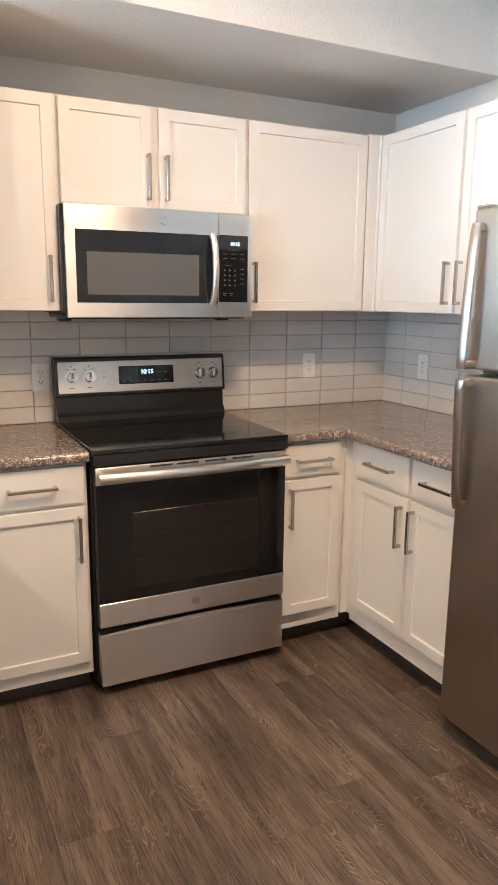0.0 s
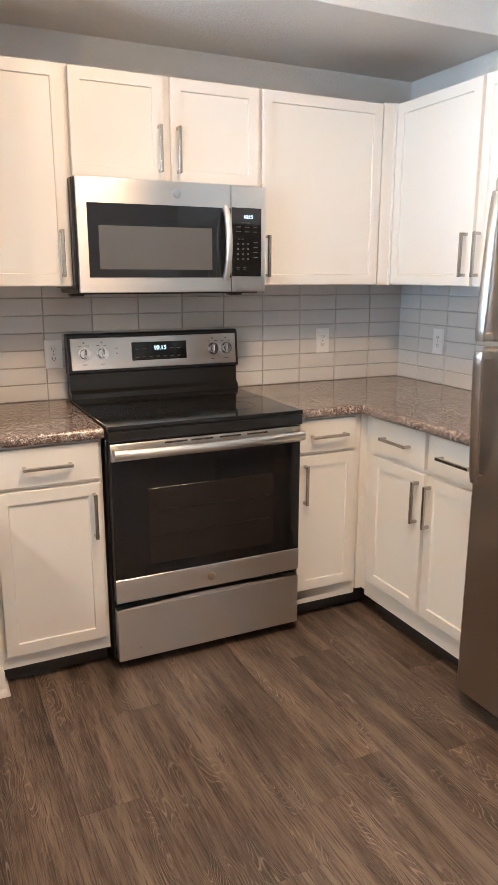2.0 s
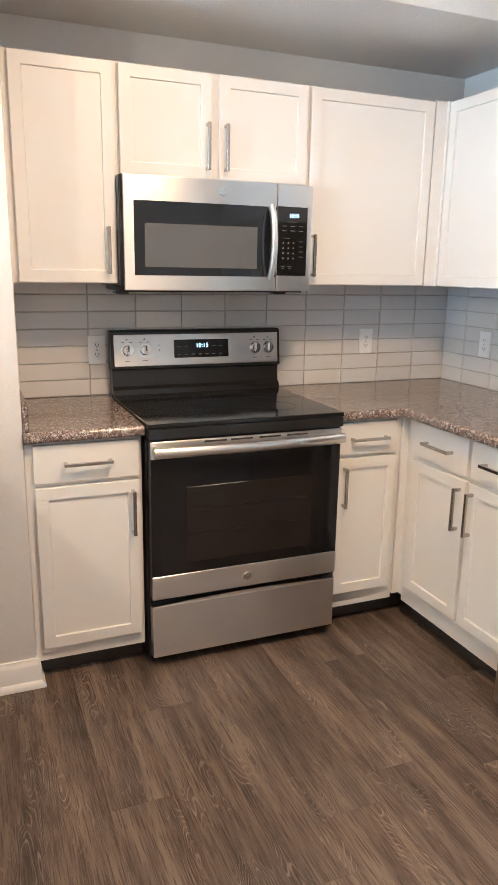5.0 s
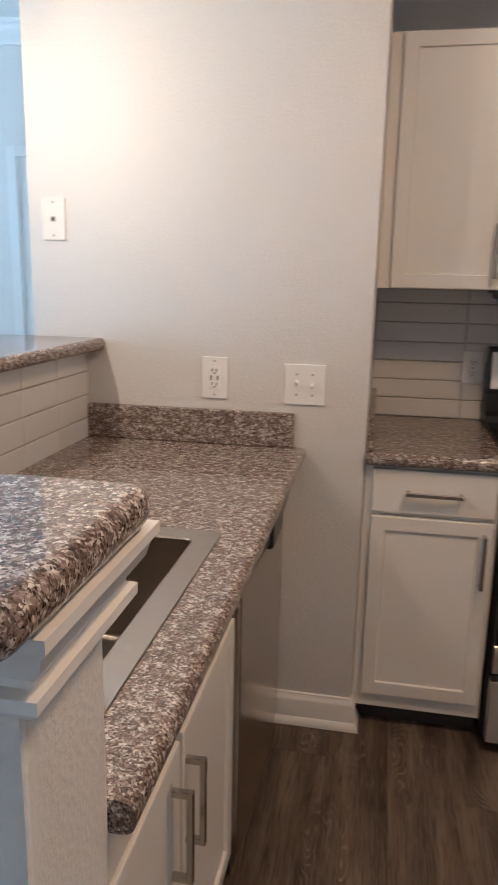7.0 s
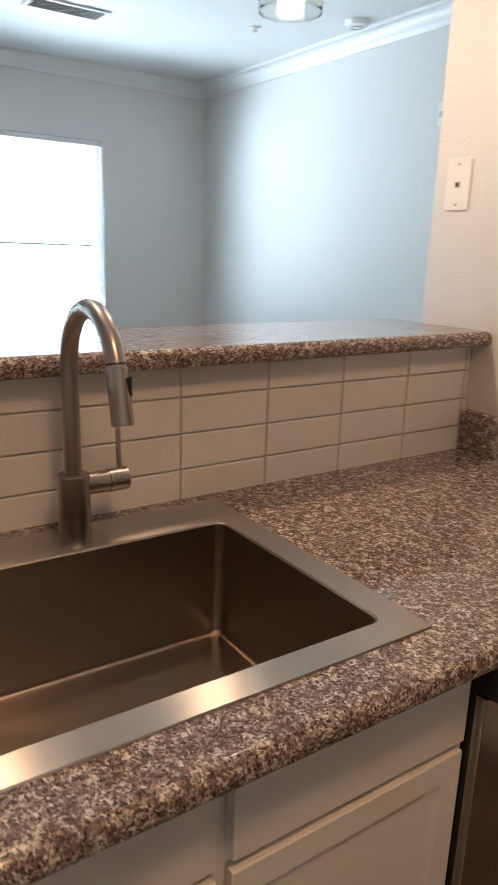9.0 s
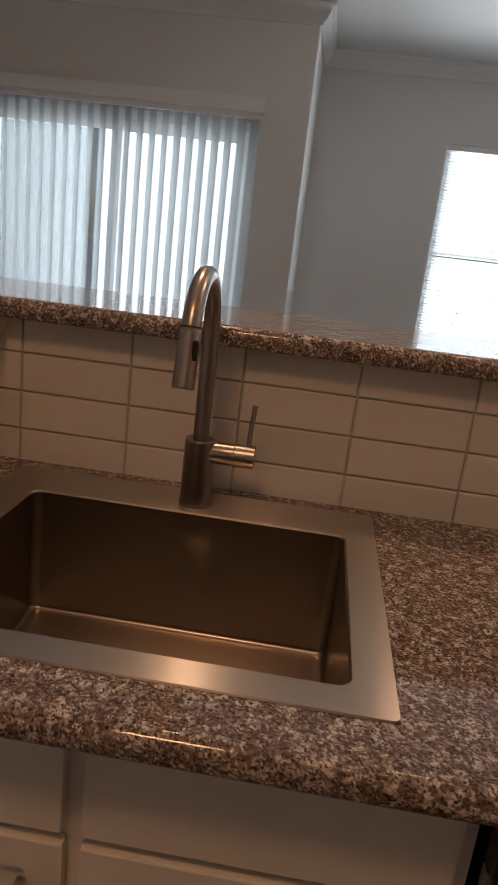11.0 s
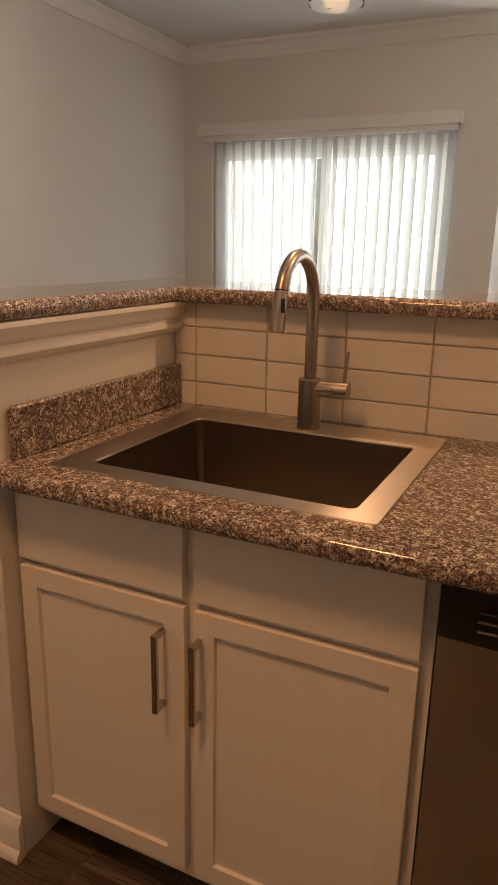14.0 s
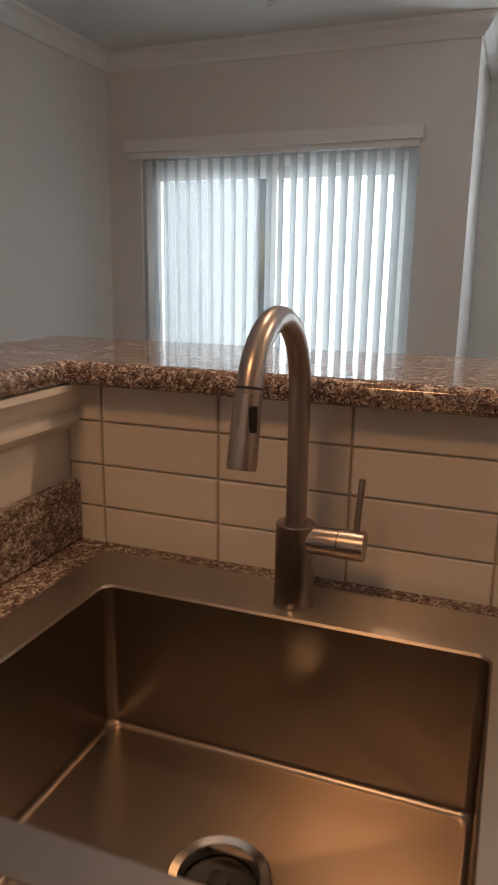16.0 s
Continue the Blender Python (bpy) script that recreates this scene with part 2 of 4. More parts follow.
# ---- building helpers ----
def box(bm, x0, x1, y0, y1, z0, z1, bevel=0.0, seg=1):
    x0, x1 = min(x0, x1), max(x0, x1)
    y0, y1 = min(y0, y1), max(y0, y1)
    z0, z1 = min(z0, z1), max(z0, z1)
    v = [bm.verts.new((x, y, z)) for z in (z0, z1) for y in (y0, y1) for x in (x0, x1)]
    fs = [bm.faces.new([v[i] for i in q]) for q in
          ((0, 2, 3, 1), (4, 5, 7, 6), (0, 1, 5, 4), (2, 6, 7, 3), (0, 4, 6, 2), (1, 3, 7, 5))]
    if bevel:
        edges = list({e for f in fs for e in f.edges})
        bmesh.ops.bevel(bm, geom=edges, offset=bevel, segments=seg, profile=0.5, affect="EDGES")
    return bm


def boxes(*rows, bevel=0.0, seg=1):
    bm = bmesh.new()
    for r in rows:
        box(bm, *r, bevel=bevel, seg=seg)
    return bm


def cyl(bm, p, q, r0, r1=None, n=24, caps=True):
    """A round bar from p to q."""
    p, q = Vector(p), Vector(q)
    rot = (q - p).to_track_quat("Z", "Y").to_matrix().to_4x4()
    bmesh.ops.create_cone(bm, cap_ends=caps, segments=n, radius1=r0, radius2=r0 if r1 is None else r1,
                          depth=(q - p).length, matrix=Matrix.Translation((p + q) / 2) @ rot)
    return bm


def lathe(bm, profile, at, n=32):
    """Turns (radius, height) pairs round the upright axis through at."""
    rings = []
    for r, h in profile:
        rings.append([bm.verts.new((at[0] + r * math.cos(2 * math.pi * k / n), at[1] + r * math.sin(2 * math.pi * k / n), at[2] + h)) for k in range(n)])
    for a, b in zip(rings, rings[1:]):
        for k in range(n):
            bm.faces.new((a[k], a[(k + 1) % n], b[(k + 1) % n], b[k]))
    return bm


def sweep(bm, points, radius, n=16):
    """A tube along points; radius is one number or one per point."""
    pts = [Vector(p) for p in points]
    rings = []
    for i, p in enumerate(pts):
        d = (pts[min(i + 1, len(pts) - 1)] - pts[max(i - 1, 0)]).normalized()
        side = Vector((0, 1, 0)) if abs(d.y) < 0.9 else Vector((0, 0, 1))
        u = d.cross(side).normalized()
        w = d.cross(u).normalized()
        r = radius[i] if isinstance(radius, (list, tuple)) else radius
        rings.append([bm.verts.new(p + u * r * math.cos(2 * math.pi * k / n) + w * r * math.sin(2 * math.pi * k / n)) for k in range(n)])
    for a, b in zip(rings, rings[1:]):
        for k in range(n):
            bm.faces.new((a[k], a[(k + 1) % n], b[(k + 1) % n], b[k]))
    bm.faces.new(rings[0][::-1])
    bm.faces.new(rings[-1])
    return bm


def extrude_profile(bm, profile, a, b, out):
    """Runs a moulding's profile (out from the wall, up) from a to b along a wall; out is the wall's normal in plan."""
    a, b, out = Vector(a), Vector(b), Vector((out[0], out[1], 0))
    ends = [[bm.verts.new(p + out * u + Vector((0, 0, h))) for u, h in profile] for p in (a, b)]
    n = len(profile)
    for k in range(n):
        bm.faces.new((ends[0][k], ends[0][(k + 1) % n], ends[1][(k + 1) % n], ends[1][k]))
    bm.faces.new(ends[0][::-1])
    bm.faces.new(ends[1])
    return bm


def mitred(profile, path, z):
    """A moulding along a path in plan, its profile out to the right of the way, mitred at the corners."""
    bm = bmesh.new()
    pts = [Vector((*p, 0)) for p in path]
    ways = [(b - a).normalized() for a, b in zip(pts, pts[1:])]
    outs = [Vector((w.y, -w.x, 0)) for w in ways]
    rings = []
    for k, p in enumerate(pts):
        a, b = outs[max(k - 1, 0)], outs[min(k, len(outs) - 1)]
        o = (a + b) / (1 + a.dot(b))
        rings.append([bm.verts.new(p + o * u + Vector((0, 0, z + h))) for u, h in profile])
    n = len(profile)
    for r, q in zip(rings, rings[1:]):
        for k in range(n):
            bm.faces.new((r[k], r[(k + 1) % n], q[(k + 1) % n], q[k]))
    bm.faces.new(rings[0][::-1])
    bm.faces.new(rings[-1])
    return bm


def slab(xs, ys, z0, z1, solid, rounded, radius, seg=4, corners=(), turn=0.03):
    """A worktop of cells between the grid lines, where solid(i, j) holds, with rounded(x, y) edges."""
    bm = bmesh.new()
    vs = {}

    def v(i, j):
        if (i, j) not in vs:
            vs[i, j] = bm.verts.new((xs[i], ys[j], z0))
        return vs[i, j]

    faces = [bm.faces.new((v(i, j), v(i, j + 1), v(i + 1, j + 1), v(i + 1, j)))
             for i in range(len(xs) - 1) for j in range(len(ys) - 1) if solid(i, j)]
    top = bmesh.ops.extrude_face_region(bm, geom=faces)["geom"]
    bmesh.ops.translate(bm, verts=[g for g in top if isinstance(g, bmesh.types.BMVert)], vec=(0, 0, z1 - z0))
    bmesh.ops.recalc_face_normals(bm, faces=bm.faces)
    upright = [e for e in bm.edges if any(all((v.co.x - x) ** 2 + (v.co.y - y) ** 2 < 1e-8 for v in e.verts) for x, y in corners)]
    if upright:
        bmesh.ops.bevel(bm, geom=upright, offset=turn, segments=5, profile=0.5, affect="EDGES")
    picked = []
    for e in bm.edges:
        a, b = e.verts[0].co, e.verts[1].co
        flat = abs(a.z - b.z) < 1e-6
        sharp = len(e.link_faces) == 2 and e.calc_face_angle(0) > 1
        mid = (a + b) / 2
        if flat and sharp and rounded(mid.x, mid.y):
            picked.append(e)
    if picked:
        bmesh.ops.bevel(bm, geom=picked, offset=radius, segments=seg, profile=0.5, affect="EDGES")
    return bm


def mesh_of(name, bm, material, smooth=40):
    bmesh.ops.recalc_face_normals(bm, faces=bm.faces)
    me = bpy.data.meshes.new(name)
    bm.to_mesh(me)
    bm.free()
    me.materials.append(material)
    if smooth:
        for p in me.polygons:
            p.use_smooth = True
        me.set_sharp_from_angle(angle=radians(smooth))
    return me


def part(name, bm, material, parent=None, label="", smooth=40):
    ob = new(name, mesh_of(name, bm, material, smooth))
    ob.parent = parent
    if smooth:
        # large faces stay flat beside their rounded edges
        even = ob.modifiers.new("even_normals", "WEIGHTED_NORMAL")
        even.keep_sharp, even.weight = True, 100
    return tagged(ob, label)


def thing(name, m, label, category, group=""):
    ob = new(name)
    ob.empty_display_size = 0.1
    ob.matrix_basis = m
    return tagged(ob, label, category, group)


def structure(name, bm, material, label="", smooth=40):
    ob = new(name, mesh_of(name, bm, material, smooth))
    return tagged(ob, label, kind="structure")


def writing(name, text, size, m, material, parent, label=""):
    cu = bpy.data.curves.new(name, "FONT")
    cu.body, cu.size, cu.align_x, cu.align_y, cu.extrude = text, size, "CENTER", "CENTER", 0.0002
    tmp = bpy.data.objects.new(name, cu)
    scene.collection.objects.link(tmp)
    me = bpy.data.meshes.new_from_object(tmp.evaluated_get(bpy.context.evaluated_depsgraph_get()))
    bpy.data.objects.remove(tmp)
    me.transform(m)
    me.materials.clear()
    me.materials.append(material)
    ob = new(name, me)
    ob.parent = parent
    return tagged(ob, label)


# ---- the shell ----
CEILING, SOFFIT = 2.70, 2.318
RIGHT, BACK = 1.712, 0.0
STUB_Y, STUB_X0, STUB_X1 = -0.632, -1.430, -0.400
DIN_X, DIN_Y, DIN_END = -4.66, -4.13, -1.790
LIV_X, LIV_Y = -5.63, 1.135
TILE_X, RETURN_Y = -1.262, -2.125

floor = structure("floor", boxes((-5.8, 1.9, -4.3, 1.5, -0.12, -0.004)), SEAM, "dark brown wood-look vinyl plank floor")
structure("ceiling", boxes((-5.8, 1.9, -4.3, 1.5, CEILING, CEILING + 0.15)), CEIL, "plain white painted ceiling")
wall_north = structure("wall_north", boxes((STUB_X1, RIGHT, 0.0, 0.14, 0, CEILING)), WALL, "light greige painted kitchen wall behind the range")
wall_east = structure("wall_east", boxes((RIGHT, RIGHT + 0.14, DIN_Y, 0.14, 0, CEILING)), WALL, "light greige painted wall behind the fridge")
structure("wall_stub", boxes((STUB_X0, STUB_X1, STUB_Y, LIV_Y + 0.14, 0, CEILING), bevel=0.006, seg=2), WALL, "textured off-white painted wall with switches")
structure("wall_south", boxes((DIN_X - 0.14, RIGHT + 0.14, DIN_Y - 0.14, DIN_Y, 0, CEILING)), WALL, "plain painted dining wall")
structure("soffit", boxes((STUB_X1, RIGHT, -0.686, 0.0, SOFFIT, CEILING), bevel=0.005, seg=2), CEIL, "painted drywall soffit over the cabinets")
# dining wall with the patio door opening
PD = (-3.865, -2.085, 2.04)
structure("wall_west_dining", boxes((DIN_X - 0.14, DIN_X, DIN_Y, PD[0], 0, CEILING), (DIN_X - 0.14, DIN_X, PD[1], DIN_END, 0, CEILING),
                                    (DIN_X - 0.14, DIN_X, PD[0], PD[1], PD[2], CEILING)), WALL, "greige dining wall round the patio door")
structure("wall_return", boxes((LIV_X, DIN_X - 0.14, DIN_END - 0.14, DIN_END, 0, CEILING)), WALL, "painted wall corner beside the patio door")
WI = (-0.828, 0.205, 0.60, 2.178)
structure("wall_west_living", boxes((LIV_X - 0.14, LIV_X, DIN_END - 0.14, WI[0], 0, CEILING), (LIV_X - 0.14, LIV_X, WI[1], LIV_Y + 0.14, 0, CEILING),
                                    (LIV_X - 0.14, LIV_X, WI[0], WI[1], WI[3], CEILING), (LIV_X - 0.14, LIV_X, WI[0], WI[1], 0, WI[2])), WALL, "greige living room wall round the window")
structure("wall_north_living", boxes((LIV_X, STUB_X0, LIV_Y, LIV_Y + 0.14, 0, CEILING)), WALL, "greige living room side wall")
structure("patio_wall", boxes((-7.25, DIN_X - 0.14, -4.16, -4.02, -0.16, 3.0)), SIDING, "dark grey-green painted patio side wall")
structure("ground", boxes((-60, 60, -60, 60, -0.4, -0.16)), GROUND, "pale concrete ground outside")

CROWN = [(0, 0), (0, -0.105), (0.012, -0.105), (0.016, -0.09), (0.03, -0.078), (0.05, -0.05), (0.062, -0.028), (0.075, -0.022), (0.08, -0.012), (0.08, 0)]
structure("crown_moulding", mitred(CROWN, ((RIGHT, DIN_Y), (DIN_X, DIN_Y), (DIN_X, DIN_END), (LIV_X, DIN_END), (LIV_X, LIV_Y), (STUB_X0, LIV_Y), (STUB_X0, STUB_Y + 0.1)), CEILING), TRIM,
          "white painted crown moulding")
BASE = [(0, 0), (0.026, 0), (0.026, 0.012), (0.017, 0.024), (0.014, 0.026), (0.014, 0.082), (0.011, 0.09), (0.006, 0.096), (0.005, 0.105), (0, 0.108)]
for run in (((-0.665, STUB_Y), (STUB_X1, STUB_Y), (STUB_X1, -0.555)), ((RIGHT, DIN_Y), (DIN_X, DIN_Y), (DIN_X, PD[0] - 0.06)),
            ((DIN_X, PD[1] + 0.06), (DIN_X, DIN_END), (LIV_X, DIN_END), (LIV_X, LIV_Y), (STUB_X0, LIV_Y), (STUB_X0, STUB_Y))):
    structure("baseboard", mitred(BASE, run, 0), TRIM, "white painted baseboard with shoe moulding")

# a closed passage door in the living room's side wall, with its casing
D0, D1, DH = -2.395, -1.585, 2.035
pdoor = tagged(new("door_1"), "white panelled passage door in white casing", "door", kind="structure")
bm = bmesh.new()
for a, b in (((D0 - 0.06, D0), (0, DH + 0.06)), ((D1, D1 + 0.06), (0, DH + 0.06)), ((D0, D1), (DH, DH + 0.06))):
    box(bm, *a, LIV_Y - 0.020, LIV_Y - 0.0005, *b, bevel=0.004, seg=2)
part("casing", bm, TRIM, pdoor)
bm = bmesh.new()
box(bm, D0, D1, LIV_Y - 0.006, LIV_Y - 0.001, 0.01, DH)
for a, b in ((D0 + 0.12, (D0 + D1) / 2 - 0.05), ((D0 + D1) / 2 + 0.05, D1 - 0.12)):
    for c, d in ((0.25, 0.95), (1.10, 1.90)):
        box(bm, a, b, LIV_Y - 0.012, LIV_Y - 0.005, c, d, bevel=0.003)
part("leaf", bm, TRIM, pdoor)
bm = bmesh.new()
cyl(bm, (D0 + 0.065, LIV_Y - 0.055, 0.95), (D0 + 0.065, LIV_Y - 0.004, 0.95), 0.012, n=16)
lathe(bm, ((0.0, -0.026), (0.018, -0.018), (0.026, 0.0), (0.018, 0.018), (0.0, 0.026)), (D0 + 0.065, LIV_Y - 0.062, 0.95), 20)
part("door_knob", bm, NICKEL, pdoor, "brushed nickel knob")

# ---- half wall and bar ----
POST_X, POST_Y = -0.602, -2.268
half = structure("half_wall", boxes((TILE_X - 0.13, TILE_X, POST_Y, STUB_Y, 0, 1.181), (TILE_X, POST_X, POST_Y, RETURN_Y, 0, 1.181), bevel=0.003), WALL,
                 "textured painted half wall under the raised bar")
BED = [(0, 0), (0.040, 0), (0.040, -0.010), (0.034, -0.016), (0.030, -0.030), (0.022, -0.040), (0.016, -0.044), (0.016, -0.050), (0.024, -0.054), (0.024, -0.064), (0.014, -0.074), (0.006, -0.079), (0, -0.08)]
AROUND = ((TILE_X - 0.13, STUB_Y), (TILE_X - 0.13, POST_Y), (POST_X, POST_Y), (POST_X, RETURN_Y), (TILE_X, RETURN_Y))
structure("bar_moulding", mitred(BED, AROUND, 1.181), TRIM, "white painted bed moulding under the bar top")
structure("baseboard", mitred(BASE, AROUND[:4], 0), TRIM, "white painted baseboard with shoe moulding")
bar = thing("bar_top", pose(0, 0, 0), "speckled brown granite raised bar top, L-shaped", "countertop")
bx, by = [-1.555, -1.198, -0.563], [-2.36, -2.083, STUB_Y - 0.001]
part("slab", slab(bx, by, 1.181, 1.218, lambda i, j: not (i == 1 and j == 1), lambda x, y: y < STUB_Y - 0.01, 0.016, 4, ((bx[2], by[0]), (bx[2], by[1]), (bx[0], by[0])), 0.030), GRANITE, bar)

# ---- tiles ----
TW, TH, TT = 0.199, 0.0695, 0.007


def tile_mesh(w, h):
    bm = bmesh.new()
    b = 0.0022
    rings = [[bm.verts.new((x, -y, z)) for x, z in ((i, i), (w - i, i), (w - i, h - i), (i, h - i))] for i, y in ((0, 0), (0, TT - 0.002), (b, TT))]
    for r, s in zip(rings, rings[1:]):
        for k in range(4):
            bm.faces.new((r[k], r[(k + 1) % 4], s[(k + 1) % 4], s[k]))
    bm.faces.new(rings[-1])
    return mesh_of("tile", bm, TILE, 0)


tile_store = {}


def tiles(parent, m, length, first, rows, width=TW):
    """Stack-bonded tiles on the plane of m (x along, z up, -y out); first: the first joint."""
    cuts = [0.0] + [first + k * width for k in range(60) if 0.004 < first + k * width < length - 0.004] + [length]
    for (z0, z1) in zip(rows, rows[1:]):
        for a, b in zip(cuts, cuts[1:]):
            key = (round(b - a - 0.003, 4), round(z1 - z0 - 0.003, 4))
            if key not in tile_store:
                tile_store[key] = tile_mesh(*key)
            ob = new("tile", tile_store[key])
            ob.parent = parent
            ob.matrix_basis = m @ pose(a + 0.0015, 0, z0 + 0.0015)


ROWS_WALL = [0.915 + TH * k for k in range(7)] + [1.3805]
splash_n = structure("backsplash_north", boxes((STUB_X1, RIGHT, -0.004, 0.0, 0.90, ROWS_WALL[-1])), GROUT, "light grey glazed tile backsplash behind the range")
splash_e = structure("backsplash_east", boxes((RIGHT - 0.004, RIGHT, -1.33, -0.004, 0.90, ROWS_WALL[-1])), GROUT, "light grey glazed tile backsplash beside the fridge")
splash_w = structure("backsplash_bar", boxes((TILE_X, TILE_X + 0.004, RETURN_Y, STUB_Y, 0.90, 1.181)), GROUT, "light grey glazed tile under the raised bar")

# ---- worktops ----
CT, CB = 0.915, 0.878
left_top = thing("countertop", pose(0, 0, 0), "short speckled brown granite countertop beside the range", "countertop")
part("slab", slab([STUB_X1 + 0.001, -0.004], [-0.652, -0.008], CB, CT, lambda i, j: True, lambda x, y: y < -0.6, 0.014), GRANITE, left_top)
part("side_splash", boxes((STUB_X1 + 0.001, STUB_X1 + 0.02, -0.63, -0.012, CT, CT + 0.1), bevel=0.003), GRANITE, left_top)
right_top = thing("countertop", pose(0, 0, 0), "L-shaped speckled brown granite countertop in the corner", "countertop")
part("slab", slab([0.764, 1.045, RIGHT - 0.008], [-1.335, -0.652, -0.008], CB, CT, lambda i, j: not (i == 0 and j == 0),
                  lambda x, y: (y < -0.6 and x < 1.2 and abs(y + 0.652) < 0.01) or abs(x - 1.045) < 0.005, 0.014), GRANITE, right_top)
# sink: outer flange and bowl
SX0, SX1, SY0, SY1 = -1.216, -0.655, -2.037, -1.400
BX0, BX1, BY0, BY1 = -1.108, -0.703, -1.970, -1.451
sink_top = thing("countertop", pose(0, 0, 0), "speckled brown granite countertop with a sink cutout", "countertop")
part("slab", slab([TILE_X + 0.008, SX0 + 0.03, SX1 - 0.02, -0.575], [RETURN_Y + 0.001, SY0 + 0.03, SY1 - 0.03, STUB_Y - 0.001], CB, CT,
                  lambda i, j: not (i == 1 and j == 1), lambda x, y: abs(x + 0.575) < 0.005, 0.015), GRANITE, sink_top)
part("end_splash", boxes((TILE_X + 0.009, -0.612, STUB_Y - 0.021, STUB_Y - 0.001, CT, CT + 0.104), bevel=0.003), GRANITE, sink_top)
part("return_splash", boxes((TILE_X + 0.009, -0.645, RETURN_Y + 0.001, RETURN_Y + 0.021, CT, CT + 0.104), bevel=0.003), GRANITE, sink_top)


# ---- cabinets ----
def shaker(x0, x1, z0, z1, yb, yf, rail=0.056, deep=0.008):
    """A framed door, its front towards -y."""
    bm = bmesh.new()
    box(bm, x0, x1, yf, yb, z0, z1, bevel=0.0022)
    f = max((f for f in bm.faces if f.normal.y < -0.9 or abs(f.calc_center_median().y - yf) < 1e-5), key=lambda f: f.calc_area())
    bmesh.ops.inset_individual(bm, faces=[f], thickness=rail, depth=0)
    bmesh.ops.inset_individual(bm, faces=[f], thickness=0.003, depth=0)
    bmesh.ops.translate(bm, verts=f.verts[:], vec=(0, deep, 0))
    return bm


def slab_front(x0, x1, z0, z1, yb, yf):
    return box(bmesh.new(), x0, x1, yf, yb, z0, z1, bevel=0.003, seg=2)


def pull(x, z, y, upright, length=0.163):
    """A square bar pull on the face at y, its middle at x, z."""
    h, s, d, g = length / 2, 0.0058, 0.034, 0.0004
    if upright:
        rows = ((x - s, x + s, y - d, y - d + 0.010, z - h, z + h), (x - s + g, x + s - g, y - d + 0.006, y, z - h + g, z - h + 0.012), (x - s + g, x + s - g, y - d + 0.006, y, z + h - 0.012, z + h - g))
    else:
        rows = ((x - h, x + h, y - d, y - d + 0.010, z - s, z + s), (x - h + g, x - h + 0.012, y - d + 0.006, y, z - s + g, z + s - g), (x + h - 0.012, x + h - g, y - d + 0.006, y, z - s + g, z + s - g))
    return boxes(*rows, bevel=0.0012)


def carcass(ob, w, depth, z0, z1, opens):
    """Sides, back, floor, top and face frame of a cabinet with door openings (x0, x1, z0, z1)."""
    t = 0.016
    rows = [("side_panel", (0, t, -depth + 0.02, 0, z0, z1)), ("side_panel", (w - t, w, -depth + 0.02, 0, z0, z1)),
            ("back_panel", (t, w - t, -0.01, 0, z0, z1)), ("bottom_panel", (t, w - t, -depth + 0.02, -0.01, z0, z0 + t))]
    if z0 > 1:
        rows.append(("top_panel", (t, w - t, -depth + 0.02, -0.01, z1 - t, z1)))
    for name, row in rows:
        part(name, boxes(row), CAB, ob)
    bm = bmesh.new()
    xs = sorted({0.0, w, *[o[0] for o in opens], *[o[1] for o in opens]})
    zs = sorted({z0, z1, *[o[2] for o in opens], *[o[3] for o in opens]})
    for a, b in zip(xs, xs[1:]):
        for c, d in zip(zs, zs[1:]):
            mx_, mz_ = (a + b) / 2, (c + d) / 2
            if not any(o[0] < mx_ < o[1] and o[2] < mz_ < o[3] for o in opens):
                box(bm, a, b, -depth, -depth + 0.02, c, d)
    bmesh.ops.remove_doubles(bm, verts=bm.verts, dist=0.0001)
    part("face_frame", bm, CAB, ob)


def cabinet(m, w, depth, z0, z1, doors, drawers, label, group, toe=True, fin=0.0195):
    """doors: (x0, x1, z0, z1, pull x, pull z); drawers: (x0, x1, z0, z1, has pull)."""
    name = "base_cabinet" if toe else "wall_cabinet"
    ob = thing(name, m, label, "cabinet", group)
    opens = [(d[0] + 0.014, d[1] - 0.014, d[2] + 0.014, d[3] - 0.014) for d in [*doors, *drawers]]
    carcass(ob, w, depth, z0, z1, opens)
    yf = -depth - fin
    if toe:
        part("bottom_rail", boxes((0.0, w, -depth, -depth + 0.02, z0 - 0.022, z0)), CAB, ob)
    for d in doors:
        door = part("door", shaker(*d[:4], -depth - 0.0005, yf), CAB, ob)
        if d[4] is not None:
            part("handle", pull(d[4], d[5], yf, True), PULL, door, "satin nickel bar pull")
    for d in drawers:
        front = part("drawer_front", slab_front(*d[:4], -depth - 0.0005, yf), CAB, ob)
        if d[4]:
            part("handle", pull((d[0] + d[1]) / 2, (d[2] + d[3]) / 2, yf, False), PULL, front, "satin nickel bar pull")
    if toe:
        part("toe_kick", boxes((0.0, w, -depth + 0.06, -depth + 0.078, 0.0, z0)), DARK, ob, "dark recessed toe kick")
    return ob


UB, UT, UD = 1.382, 2.126, 0.3155
UP = "white wall cabinets"
LOW = "white base cabinets"
